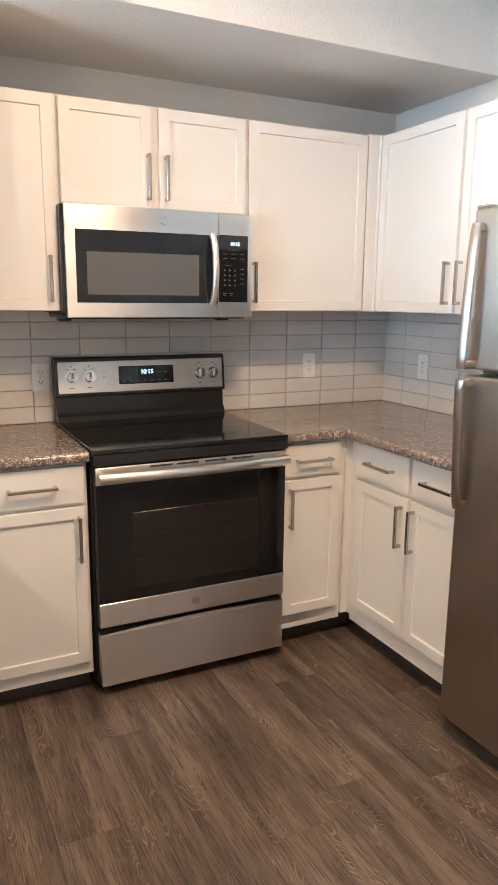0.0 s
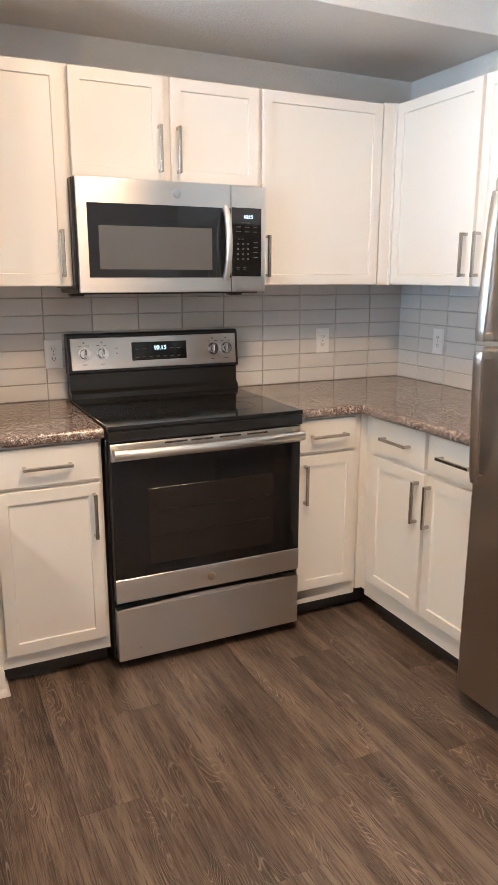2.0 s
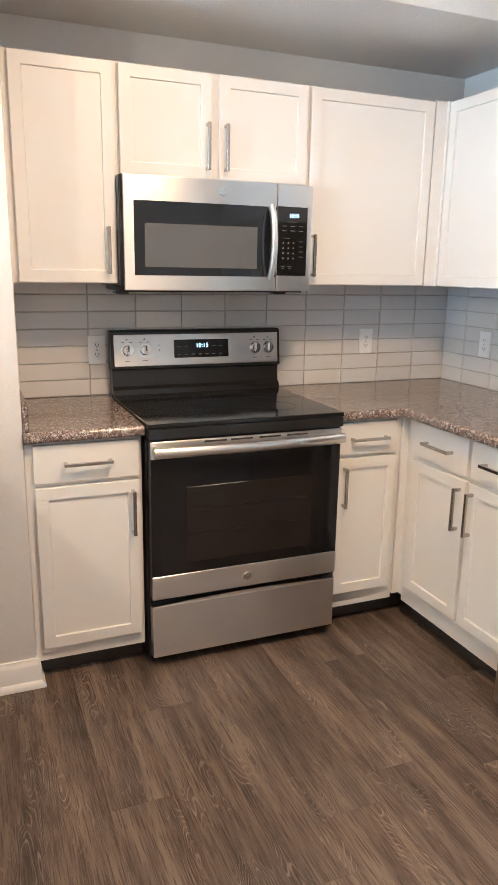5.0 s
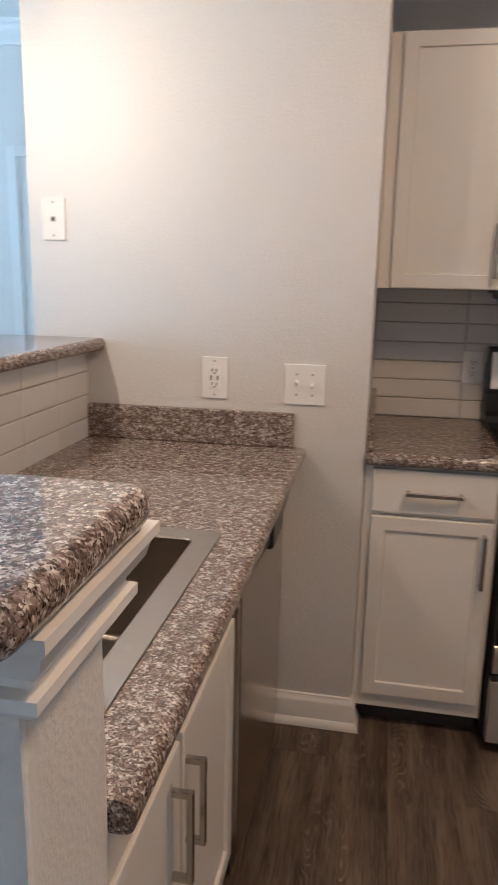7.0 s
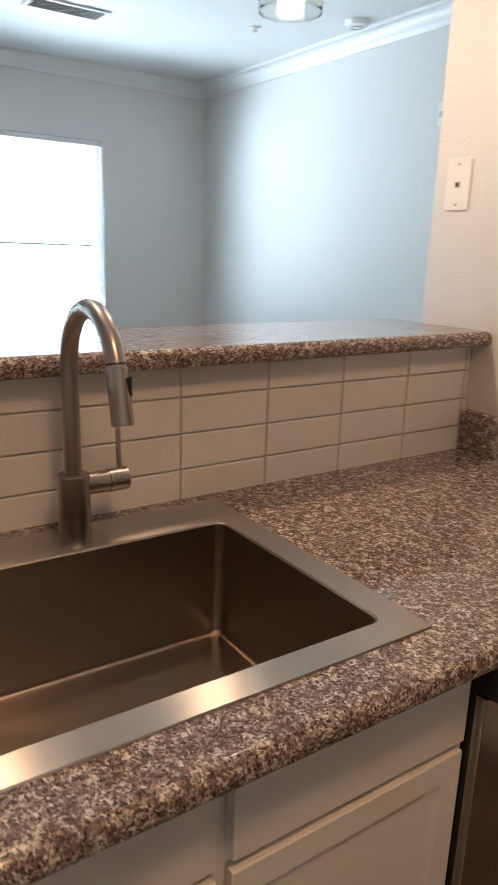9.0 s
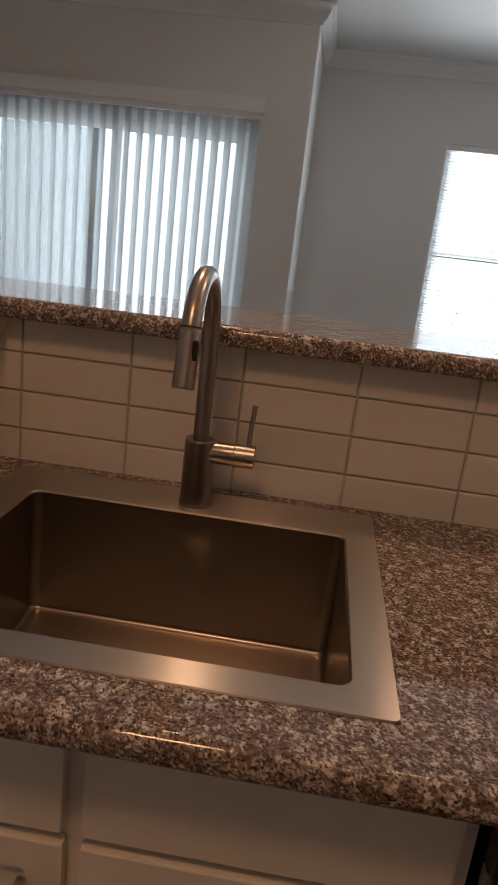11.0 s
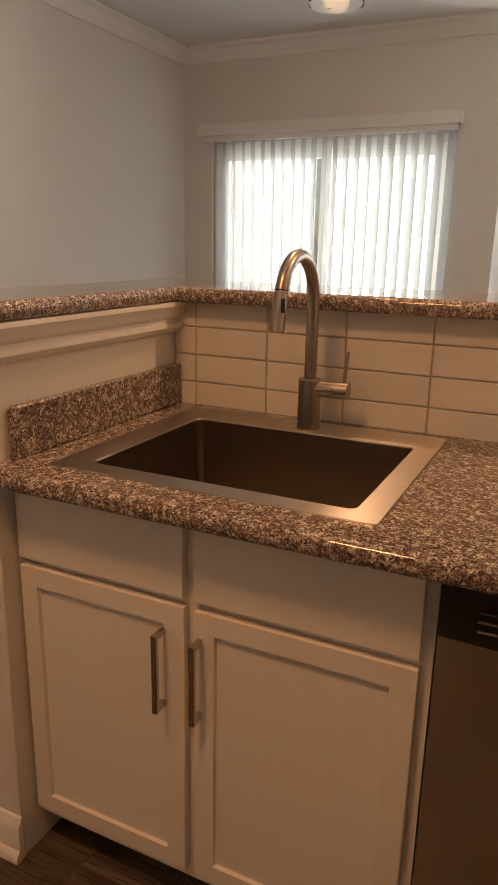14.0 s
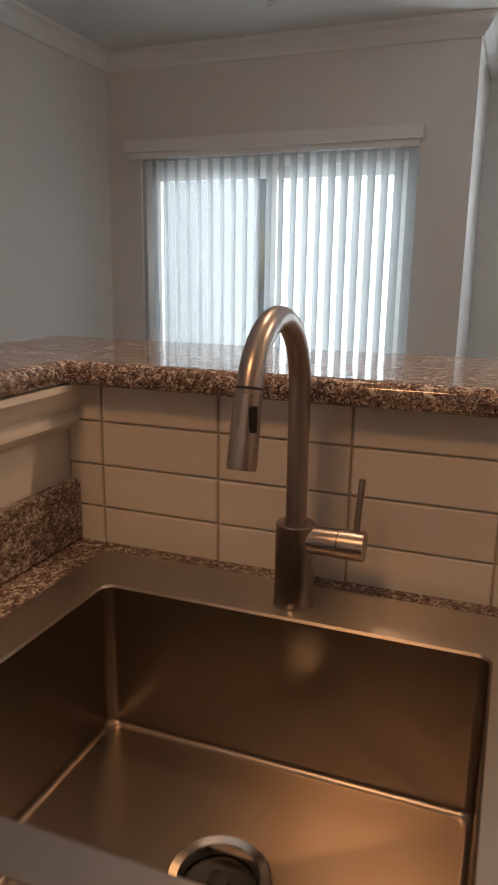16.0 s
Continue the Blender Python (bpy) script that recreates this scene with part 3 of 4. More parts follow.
# above and beside the range
cabinet(pose(STUB_X1 + 0.002, -0.002, 0), 0.397, UD, UB, UT, [(0.040, 0.384, UB + 0.002, UT - 0.005, 0.350, UB + 0.116)], [], "white shaker wall cabinet with one door and bar pull", UP, False)
cabinet(pose(0.0, -0.002, 0), 0.744, UD, 1.758, UT, [(0.004, 0.345, 1.763, UT - 0.005, 0.326, 1.872), (0.374, 0.735, 1.763, UT - 0.005, 0.398, 1.872)], [],
        "short white shaker cabinet with two doors over the microwave", UP, False)
cabinet(pose(0.745, -0.002, 0), 0.575, UD, UB, UT, [(0.006, 0.571, UB + 0.002, UT - 0.005, 0.026, UB + 0.116)], [], "wide white shaker wall cabinet in the corner", UP, False)
fill = thing("cabinet_filler", pose(0, 0, 0), "narrow white filler strip in the cabinet corner", "filler")
part("strip", boxes((1.321, 1.394, -0.337, -0.317, UB, UT), (1.374, 1.394, -0.352, -0.337, UB, UT)), CAB, fill)
EAST = RIGHT - 0.002
cabinet(pose(EAST, -0.352, 0, 0, 0, -90), 0.977, UD, UB, UT, [(0.004, 0.499, UB + 0.002, UT - 0.005, 0.472, UB + 0.118), (0.515, 0.968, UB + 0.002, UT - 0.005, 0.541, UB + 0.118)], [],
        "white shaker wall cabinet with two doors beside the fridge", UP, False)
BB, BT, BD = 0.10, 0.877, 0.609
cabinet(pose(STUB_X1 + 0.002, -0.002, 0), 0.391, BD, BB, BT, [(0.026, 0.379, 0.130, 0.720, 0.353, 0.606)], [(0.026, 0.379, 0.735, 0.866, True)], "white shaker base cabinet with a drawer over one door", LOW)
cabinet(pose(0.768, -0.002, 0), 0.30, BD, BB, BT, [(0.002, 0.274, 0.145, 0.722, 0.030, 0.608)], [(0.002, 0.270, 0.737, 0.866, True)], "narrow white shaker base cabinet with a drawer over one door", LOW)
fill = thing("cabinet_filler", pose(0, 0, 0), "narrow white filler strip in the cabinet corner", "filler")
part("strip", boxes((1.069, 1.121, -0.622, -0.602, BB, BT), (1.101, 1.121, -0.646, -0.622, BB, BT)), CAB, fill)
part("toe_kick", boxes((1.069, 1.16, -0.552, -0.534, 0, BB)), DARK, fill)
cabinet(pose(EAST, -0.647, 0, 0, 0, -90), 0.70, BD, BB, BT, [(0.040, 0.362, 0.160, 0.712, 0.336, 0.60), (0.380, 0.692, 0.160, 0.712, 0.406, 0.60)],
        [(0.040, 0.362, 0.730, 0.868, True), (0.380, 0.692, 0.730, 0.868, True)], "white shaker base cabinet with two drawers over two doors", LOW)
sink_x = -1.258
cabinet(pose(sink_x, -2.122, 0, 0, 0, 90), 0.822, 0.594, BB, BT, [(0.003, 0.386, 0.106, 0.697, 0.342, 0.564), (0.406, 0.804, 0.106, 0.697, 0.420, 0.564)],
        [(0.003, 0.384, 0.712, 0.857, False), (0.406, 0.804, 0.712, 0.857, False)], "white shaker sink cabinet with two doors and false fronts", LOW)

# ---- range ----
rng = thing("range", pose(0.002, -0.02, 0), "stainless steel electric range with a black glass cooktop", "range")
RW = 0.756
part("body", boxes((0, RW, -0.615, 0.0, 0.03, 0.905), bevel=0.003), BLACK, rng)
for lx in (0.04, RW - 0.04):
    for ly in (-0.58, -0.05):
        part("foot", cyl(bmesh.new(), (lx, ly, 0), (lx, ly, 0.032), 0.016, n=12), BLACK, rng)
part("cooktop", boxes((-0.001, RW + 0.001, -0.662, -0.05, 0.906, 0.924), bevel=0.005, seg=2), GLASS_BLACK, rng, "glossy black ceramic glass cooktop")
part("cooktop_lip", boxes((0.001, RW - 0.001, -0.664, -0.60, 0.868, 0.906), bevel=0.006, seg=2), BLACK, rng)
FAINT = Mat("faint_burner_print", 0.10).color((0.012, 0.012, 0.012)).m
for cx, cy, rad in ((0.20, -0.46, 0.115), (0.55, -0.46, 0.09), (0.20, -0.19, 0.08), (0.55, -0.19, 0.105)):
    part("burner_ring", lathe(bmesh.new(), ((rad, 0), (rad + 0.0002, 0.0002), (rad + 0.0026, 0.0002), (rad + 0.0028, 0)), (cx, cy, 0.9242), 48), FAINT, rng)
# riser and control panel
part("riser", extrude_profile(bmesh.new(), [(0, 0.92), (0.075, 0.92), (0.072, 0.945), (0.056, 0.958), (0.050, 1.032), (0, 1.032)], (0.004, 0, 0), (RW - 0.004, 0, 0), (0, -1)), BLACK, rng)
guard = part("backguard", extrude_profile(bmesh.new(), [(0, 1.026), (0.058, 1.026), (0.066, 1.032), (0.050, 1.178), (0.040, 1.188), (0, 1.188)], (0.0, 0, 0), (RW, 0, 0), (0, -1)), BLACK, rng)
TILTP = math.degrees(math.atan2(0.016, 0.146))
PANEL = pose(RW / 2, -0.0585, 1.105, -TILTP, 0, 0)


def on_panel(bm):
    bmesh.ops.transform(bm, matrix=PANEL, verts=bm.verts)
    return bm


part("control_panel", on_panel(boxes((-0.366, 0.366, -0.004, 0.0, -0.064, 0.066), bevel=0.0015)), STEEL, guard, "brushed stainless control panel")
part("display", on_panel(boxes((-0.112, 0.132, -0.0065, -0.003, -0.034, 0.042), bevel=0.003, seg=2)), GLASS_BLACK, guard, "black glass clock display")
writing("clock_digits", "10:15", 0.026, PANEL @ pose(0.012, -0.0069, 0.016, 90, 0, 0), DIGITS, guard, "glowing clock digits")
for k in range(7):
    part("button_print", on_panel(boxes((-0.098 + 0.031 * k, -0.084 + 0.031 * k, -0.0069, -0.0064, -0.022, -0.0185))), DIM, guard)
for k in (0, 1, 5, 6):
    part("button_print", on_panel(boxes((-0.098 + 0.031 * k, -0.082 + 0.031 * k, -0.0069, -0.0064, 0.012, 0.0145))), DIM, guard)
for kx in (-0.312, -0.238, 0.255, 0.319):
    bm = bmesh.new()
    cyl(bm, (kx, -0.004, 0.002), (kx, -0.012, 0.002), 0.026, n=32)
    cyl(bm, (kx, -0.012, 0.002), (kx, -0.026, 0.002), 0.021, 0.018, n=32)
    box(bm, kx - 0.0045, kx + 0.0045, -0.037, -0.024, -0.016, 0.020, bevel=0.002)
    knob = part("knob", on_panel(bm), CHROME, guard, "chrome burner knob")
    part("pointer", on_panel(boxes((kx - 0.002, kx + 0.002, -0.0376, -0.0368, -0.002, 0.018))), INK, knob)
    for a, b, c, d in ((-0.022, -0.010, 0.034, 0.0365), (0.008, 0.022, 0.034, 0.0365), (-0.003, 0.003, 0.044, 0.05), (-0.010, 0.010, -0.043, -0.0405)):
        part("dial_print", on_panel(boxes((kx + a, kx + b, -0.0044, -0.0038, c, d))), INK, guard)
bm = bmesh.new()
box(bm, -0.182, -0.170, -0.0044, -0.0038, 0.020, 0.0225)
cyl(bm, (-0.176, -0.0036, 0.0), (-0.176, -0.0046, 0.0), 0.003, n=12)
part("indicator_print", on_panel(bm), INK, guard)
# oven door
door = part("oven_door", boxes((0.006, RW - 0.006, -0.655, -0.617, 0.272, 0.862), bevel=0.004, seg=2), BLACK, rng)
part("door_glass", boxes((0.008, RW - 0.008, -0.6585, -0.654, 0.362, 0.803), bevel=0.0015), GLASS_BLACK, door, "black glass oven door front")
part("oven_window", boxes((0.135, RW - 0.125, -0.6598, -0.6575, 0.405, 0.69), bevel=0.001), SMOKED, door, "smoked oven window")
for rz in (0.512, 0.600, 0.606):
    part("oven_rack", boxes((0.15, RW - 0.14, -0.6602, -0.6596, rz, rz + 0.0025)), Mat("rack_glint", 0.3, 0.8).color((0.06, 0.053, 0.05)).m, door)
part("top_band", boxes((0.006, RW - 0.006, -0.660, -0.652, 0.800, 0.862), bevel=0.002), STEEL, door, "brushed stainless band")
low_band = part("bottom_band", boxes((0.006, RW - 0.006, -0.660, -0.652, 0.274, 0.364), bevel=0.002), STEEL, door, "brushed stainless band")
for a in (0.20, 0.30, 0.41, 0.52):
    part("vent_slot", boxes((a, a + 0.085, -0.6606, -0.6596, 0.849, 0.8555)), SLOT, door)


def emblem(x, y, z, parent, r=0.017):
    bm = bmesh.new()
    cyl(bm, (x, y + 0.001, z), (x, y - 0.002, z), r, n=32)
    cyl(bm, (x, y - 0.0015, z), (x, y - 0.0028, z), r * 0.78, r * 0.7, n=32)
    part("emblem", bm, CHROME, parent, "round metal emblem")


emblem(0.372, -0.660, 0.318, low_band)
bm = bmesh.new()
pts = [(0.012 + (RW - 0.024) * k / 24, -0.690 - 0.020 * math.sin(math.pi * k / 24), 0.832) for k in range(25)]
sweep(bm, pts, 0.0155)
for hx in (0.024, RW - 0.024):
    box(bm, hx - 0.013, hx + 0.013, -0.696, -0.652, 0.82, 0.845, bevel=0.004)
bmesh.ops.scale(bm, vec=(1, 1, 1.15), space=Matrix.Translation((0, 0, -0.832)), verts=bm.verts)
part("handle", bm, STEEL, door, "bowed stainless oven handle")
drw = part("drawer", boxes((0.006, RW - 0.006, -0.658, -0.617, 0.042, 0.246), bevel=0.004, seg=2), STEEL, rng, "brushed stainless storage drawer")
bm = bmesh.new()
prof = [(0.006 + (RW - 0.012) * k / 20, 0.246 + 0.012 * math.sin(math.pi * k / 20)) for k in range(21)]
vs = [[bm.verts.new((x, y, z)) for x, z in [(0.006, 0.244)] + prof + [(RW - 0.006, 0.244)]] for y in (-0.656, -0.62)]
bm.faces.new(vs[0])
bm.faces.new(vs[1][::-1])
for k in range(len(vs[0])):
    bm.faces.new((vs[0][k], vs[1][k], vs[1][(k + 1) % len(vs[0])], vs[0][(k + 1) % len(vs[0])]))
part("drawer_lip", bm, STEEL, drw)

# ---- microwave ----
mw = thing("microwave", pose(-0.004, -0.003, 0), "stainless steel over-range microwave with a dark window", "microwave")
MW, MZ0, MZ1, MY = 0.738, 1.360, 1.755, -0.380
SPLIT = 0.586
part("body", boxes((-0.010, MW + 0.010, MY + 0.004, 0, MZ0 + 0.012, MZ1), bevel=0.003), BLACK, mw)
part("underside", boxes((0.0, MW - 0.02, MY + 0.01, -0.05, MZ0 - 0.006, MZ0 + 0.0125), bevel=0.003), BLACK, mw)
for fx in (0.03, MW - 0.07):
    part("mounting_foot", boxes((fx - 0.05, fx, MY + 0.05, MY + 0.10, MZ0 - 0.014, MZ0 - 0.004), bevel=0.003), BLACK, mw)


def bowed(x0, x1, z0, z1, y, depth, bow, n=12, bevel=0.0, span=0.74):
    """A front that bows gently outwards across its width."""
    bm = bmesh.new()
    fr = []
    for zz in (z0, z1):
        fr.append([bm.verts.new((x0 + (x1 - x0) * k / n, y - bow * math.sin(math.pi * (x0 + (x1 - x0) * k / n) / span), zz)) for k in range(n + 1)])
    bk = [[bm.verts.new((v.co.x, y + depth, v.co.z)) for v in row] for row in fr]
    for k in range(n):
        bm.faces.new((fr[0][k], fr[0][k + 1], fr[1][k + 1], fr[1][k]))
        bm.faces.new((bk[0][k], bk[1][k], bk[1][k + 1], bk[0][k + 1]))
        bm.faces.new((fr[1][k], fr[1][k + 1], bk[1][k + 1], bk[1][k]))
        bm.faces.new((fr[0][k], bk[0][k], bk[0][k + 1], fr[0][k + 1]))
    bm.faces.new((fr[0][0], fr[1][0], bk[1][0], bk[0][0]))
    bm.faces.new((fr[0][n], bk[0][n], bk[1][n], fr[1][n]))
    if bevel:
        bmesh.ops.recalc_face_normals(bm, faces=bm.faces)
        bmesh.ops.bevel(bm, geom=[e for e in bm.edges if e.calc_face_angle(0) > 1], offset=bevel, segments=2, profile=0.5, affect="EDGES")
    return bm


mdoor = part("door", bowed(0.0, SPLIT - 0.0015, MZ0, MZ1, MY - 0.020, 0.022, 0.012, bevel=0.003, span=MW), STEEL, mw, "brushed stainless microwave door")
part("door_glass", bowed(0.036, SPLIT - 0.003, 1.414, 1.670, MY - 0.0215, 0.010, 0.012, span=MW), GLASS_BLACK, mdoor, "black glass door window")
part("window_screen", bowed(0.074, 0.504, 1.443, 1.594, MY - 0.0221, 0.008, 0.012, span=MW), MESHED, mdoor, "grey perforated window screen")
emblem(0.366, MY - 0.0318, 1.712, mdoor)
bm = bmesh.new()
sweep(bm, [(0.558, MY - 0.036 - 0.034 * math.sin(math.pi * k / 16) ** 0.7, 1.410 + 0.262 * k / 16) for k in range(17)], 0.0135)
for zz in (1.420, 1.662):
    box(bm, 0.548, 0.568, MY - 0.045, MY - 0.026, zz - 0.008, zz + 0.008, bevel=0.003)
part("handle", bm, STEEL, mdoor, "bowed stainless microwave handle")
mctl = part("control_panel", bowed(SPLIT + 0.0015, MW, MZ0, MZ1, MY - 0.020, 0.022, 0.012, bevel=0.003, span=MW), STEEL, mw, "brushed stainless panel")
part("keypad", bowed(SPLIT + 0.003, 0.716, 1.419, 1.674, MY - 0.0215, 0.008, 0.012, span=MW), GLASS_BLACK, mctl, "black glass keypad")
bm = bmesh.new()


def key_mark(x, z, w, h=0.0024):
    x, z = x + 0.009, z + 0.006
    ky = MY - 0.0219 - 0.012 * math.sin(math.pi * x / MW)
    box(bm, x, x + w, ky - 0.0005, ky + 0.001, z, z + h)


# words in three columns above and below a block of twelve digits
for z in (1.596, 1.579):
    for x, w in ((0.598, 0.018), (0.634, 0.020), (0.672, 0.016)):
        key_mark(x, z, w)
key_mark(0.618, 1.612, 0.040, 0.0016)
key_mark(0.605, 1.552, 0.026, 0.0016)
for r in range(4):
    for c in range(3):
        key_mark(0.602 + 0.022 * c, 1.532 - 0.019 * r, 0.006, 0.006)
    key_mark(0.674, 1.540 - 0.019 * r, 0.017)
for x in (0.598, 0.626):
    key_mark(x, 1.446, 0.015)
    key_mark(x + 0.002, 1.439, 0.010)
tagged(part("key_print", bm, Mat("dim_print", 0.5).color((0.11, 0.11, 0.107)).m, mctl), kind="stuff")
writing("clock_digits", "10:15", 0.019, pose(0.658, MY - 0.0262, 1.641, 90, 0, 0), DIGITS, mctl, "glowing clock digits")

# ---- refrigerator ----
FX, FY = 0.985, -1.352
fr = thing("refrigerator", pose(RIGHT - 0.03, FY, 0, 0, 0, -90), "stainless steel top-freezer refrigerator with two bar handles", "refrigerator")
FD = RIGHT - 0.03 - FX
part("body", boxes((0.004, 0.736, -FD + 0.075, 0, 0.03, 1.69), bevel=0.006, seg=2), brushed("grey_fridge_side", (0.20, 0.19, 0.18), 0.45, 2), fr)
part("toe_grille", boxes((0.01, 0.73, -FD + 0.08, -FD + 0.12, 0.0, 0.06)), SLOT, fr)


def fridge_door(name, z0, z1):
    bm = bmesh.new()
    box(bm, 0, 0.74, -FD, -FD + 0.07, z0, z1)
    bmesh.ops.bevel(bm, geom=[e for e in bm.edges], offset=0.011, segments=4, profile=0.5, affect="EDGES")
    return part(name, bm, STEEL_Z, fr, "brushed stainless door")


def fridge_handle(parent, z0, z1, flare):
    """A tall flat bar that bows away from the door; flare: +1 leans out at the top end."""
    bm = bmesh.new()
    n = 20
    rows = []
    for k in range(n + 1):
        s = k / n
        off = 0.030 + 0.026 * (s if flare < 0 else 1 - s) ** 0.6 * (1 if 0.02 < s < 0.98 else 0.85)
        z = z0 + (z1 - z0) * s
        rows.append([bm.verts.new((x, -FD - off + d, z)) for x, d in ((0.022, 0.004), (0.030, -0.002), (0.048, -0.002), (0.056, 0.004), (0.052, 0.016), (0.026, 0.016))])
    for a, b in zip(rows, rows[1:]):
        for k in range(6):
            bm.faces.new((a[k], a[(k + 1) % 6], b[(k + 1) % 6], b[k]))
    bm.faces.new(rows[0][::-1])
    bm.faces.new(rows[-1])
    for zz in (z0 + 0.012, z1 - 0.012):
        box(bm, 0.028, 0.050, -FD - 0.035, -FD + 0.002, zz - 0.012, zz + 0.012, bevel=0.003)
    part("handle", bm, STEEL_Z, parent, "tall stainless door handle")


fridge_handle(fridge_door("freezer_door", 1.232, 1.70), 1.236, 1.655, 1)
fridge_handle(fridge_door("fridge_door", 0.062, 1.216), 0.80, 1.205, -1)
part("hinge_cover", boxes((0.0, 0.05, -FD + 0.005, -FD + 0.06, 1.698, 1.708), bevel=0.004), Mat("grey_plastic", 0.5).color((0.25, 0.24, 0.23)).m, fr)

# ---- dishwasher ----
DW_STEEL = brushed("polished_dishwasher_steel", (0.60, 0.55, 0.50), 0.21, 2, (0, 1, 0))
dw = thing("dishwasher", pose(-1.233, -1.296, 0, 0, 0, 90), "stainless dishwasher with a black control panel under the counter", "dishwasher")
DWW = 0.648
part("body", boxes((0.004, DWW - 0.004, -0.58, 0.0, 0.02, 0.868)), BLACK, dw)
part("door_panel", bowed(0.003, DWW - 0.003, 0.075, 0.776, -0.598, 0.018, 0.014, 20, 0.003, DWW), DW_STEEL, dw, "shiny brushed stainless door panel")
ctl = part("control_panel", bowed(0.003, DWW - 0.003, 0.780, 0.868, -0.616, 0.034, 0.010, 20, 0.003, DWW), BLACK, dw, "black control panel")
part("grip", boxes((0.205, 0.37, -0.634, -0.612, 0.764, 0.848), bevel=0.009, seg=3), BLACK, ctl, "black moulded grip")
for zz in (0.805, 0.820, 0.835):
    part("vent_slot", boxes((0.060, 0.155, -0.6265, -0.6205, zz, zz + 0.003), bevel=0.0008), Mat("dark_grey_plastic", 0.4).color((0.07, 0.068, 0.065)).m, ctl)
for k in range(5):
    part("button", boxes((0.410 + 0.034 * k, 0.430 + 0.034 * k, -0.6275, -0.6205, 0.815, 0.827), bevel=0.001), PRINT, ctl)
part("toe_kick", boxes((0.003, DWW - 0.003, -0.55, -0.53, 0.0, 0.074)), BLACK, dw)

# ---- sink ----
sink = thing("sink", pose(0, 0, 0), "square single-bowl drop-in stainless steel sink", "sink")


def rounded_rect(x0, x1, y0, y1, r, n=5):
    out = []
    for cx, cy, a in ((x1 - r, y1 - r, 0), (x0 + r, y1 - r, 90), (x0 + r, y0 + r, 180), (x1 - r, y0 + r, 270)):
        for k in range(n + 1):
            t = radians(a + 90 * k / n)
            out.append((cx + r * math.cos(t), cy + r * math.sin(t)))
    return out


bm = bmesh.new()
levels = [(SX0, SX1, SY0, SY1, 0.008, CT + 0.0005), (SX0 + 0.001, SX1 - 0.001, SY0 + 0.001, SY1 - 0.001, 0.008, CT + 0.003),
          (BX0 - 0.003, BX1 + 0.003, BY0 - 0.003, BY1 + 0.003, 0.018, CT + 0.003), (BX0, BX1, BY0, BY1, 0.016, CT), *[(BX0 + i, BX1 - i, BY0 + i, BY1 - i, 0.016, 0.6965 + h) for i, h in ((0, 0.0100), (0.0008, 0.0062), (0.0029, 0.0029), (0.0062, 0.0008), (0.0100, 0.0))]]
DX, DY = -0.915, -1.712
rings = [[bm.verts.new((x, y, z)) for x, y in rounded_rect(*lv[:5])] for *lv, z in [(*l[:5], l[5]) for l in levels]]
n = len(rings[0])
for a, b in zip(rings[2:], rings[3:]):
    for k in range(n):
        bm.faces.new((a[k], a[(k + 1) % n], b[(k + 1) % n], b[k]))
flange = bmesh.new()
frings = [[flange.verts.new(v.co) for v in ring] for ring in rings[:3]]
for a, b in zip(frings, frings[1:]):
    for k in range(n):
        flange.faces.new((a[k], a[(k + 1) % n], b[(k + 1) % n], b[k]))
for ring in rings[:2]:
    for v in ring:
        bm.verts.remove(v)
part("flange", flange, RIM, sink, "flat brushed steel rim", smooth=35)
hole = []
for v in rings[-1]:
    d = Vector((v.co.x - DX, v.co.y - DY)).normalized()
    hole.append(bm.verts.new((DX + d.x * 0.058, DY + d.y * 0.058, 0.6915)))
for k in range(n):
    bm.faces.new((rings[-1][k], rings[-1][(k + 1) % n], hole[(k + 1) % n], hole[k]))
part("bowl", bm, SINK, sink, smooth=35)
drain = part("drain", lathe(bmesh.new(), ((0.060, 0.0), (0.057, 0.003), (0.047, 0.001), (0.043, -0.006), (0.042, -0.05), (0.0, -0.05)), (DX, DY, 0.692)), CHROME, sink, "chrome basket drain")
bm = bmesh.new()
lathe(bm, ((0.0405, -0.012), (0.037, -0.015), (0.0, -0.017)), (DX, DY, 0.692), 32)
lathe(bm, ((0.0, 0.0), (0.012, -0.001), (0.013, -0.014)), (DX, DY, 0.692), 20)
part("splash_guard", bm, Mat("black_rubber", 0.5).color((0.02, 0.019, 0.018)).m, drain, "black rubber disposal guard")

# ---- faucet ----
fa = thing("faucet", pose(0, 0, 0), "brushed nickel pull-down gooseneck kitchen faucet", "faucet")
QX, QY = -1.154, -1.706
bm = bmesh.new()
lathe(bm, ((0.0, 0.0), (0.0275, 0.0), (0.0275, 0.003), (0.0262, 0.005), (0.0262, 0.112), (0.0245, 0.115), (0.0, 0.115)), (QX, QY, CT + 0.003), 40)
part("base", bm, NICKEL, fa)
R = 0.0915
pts = [(QX, QY, 1.02), (QX, QY, 1.10), (QX, QY, 1.18)]
for k in range(21):
    t = radians(180 - 164 * k / 20)
    pts.append((QX + R + R * math.cos(t), QY, 1.2105 + R * math.sin(t)))
part("spout", sweep(bmesh.new(), pts, 0.0138, 20), NICKEL, fa)
e = Vector(pts[-1])
d = Vector((math.sin(radians(14)), 0, -math.cos(radians(14))))
bm = bmesh.new()
sweep(bm, [e, e + d * 0.004, e + d * 0.005, e + d * 0.078, e + d * 0.082], [0.0140, 0.0140, 0.0150, 0.0157, 0.0150], 24)
head = part("spray_head", bm, NICKEL, fa)
part("collar", sweep(bmesh.new(), [e - d * 0.002, e + d * 0.0008], 0.0143, 24), SLOT, head)
bm = boxes((-0.0045, 0.0045, -0.002, 0.002, -0.014, 0.014), bevel=0.0018)
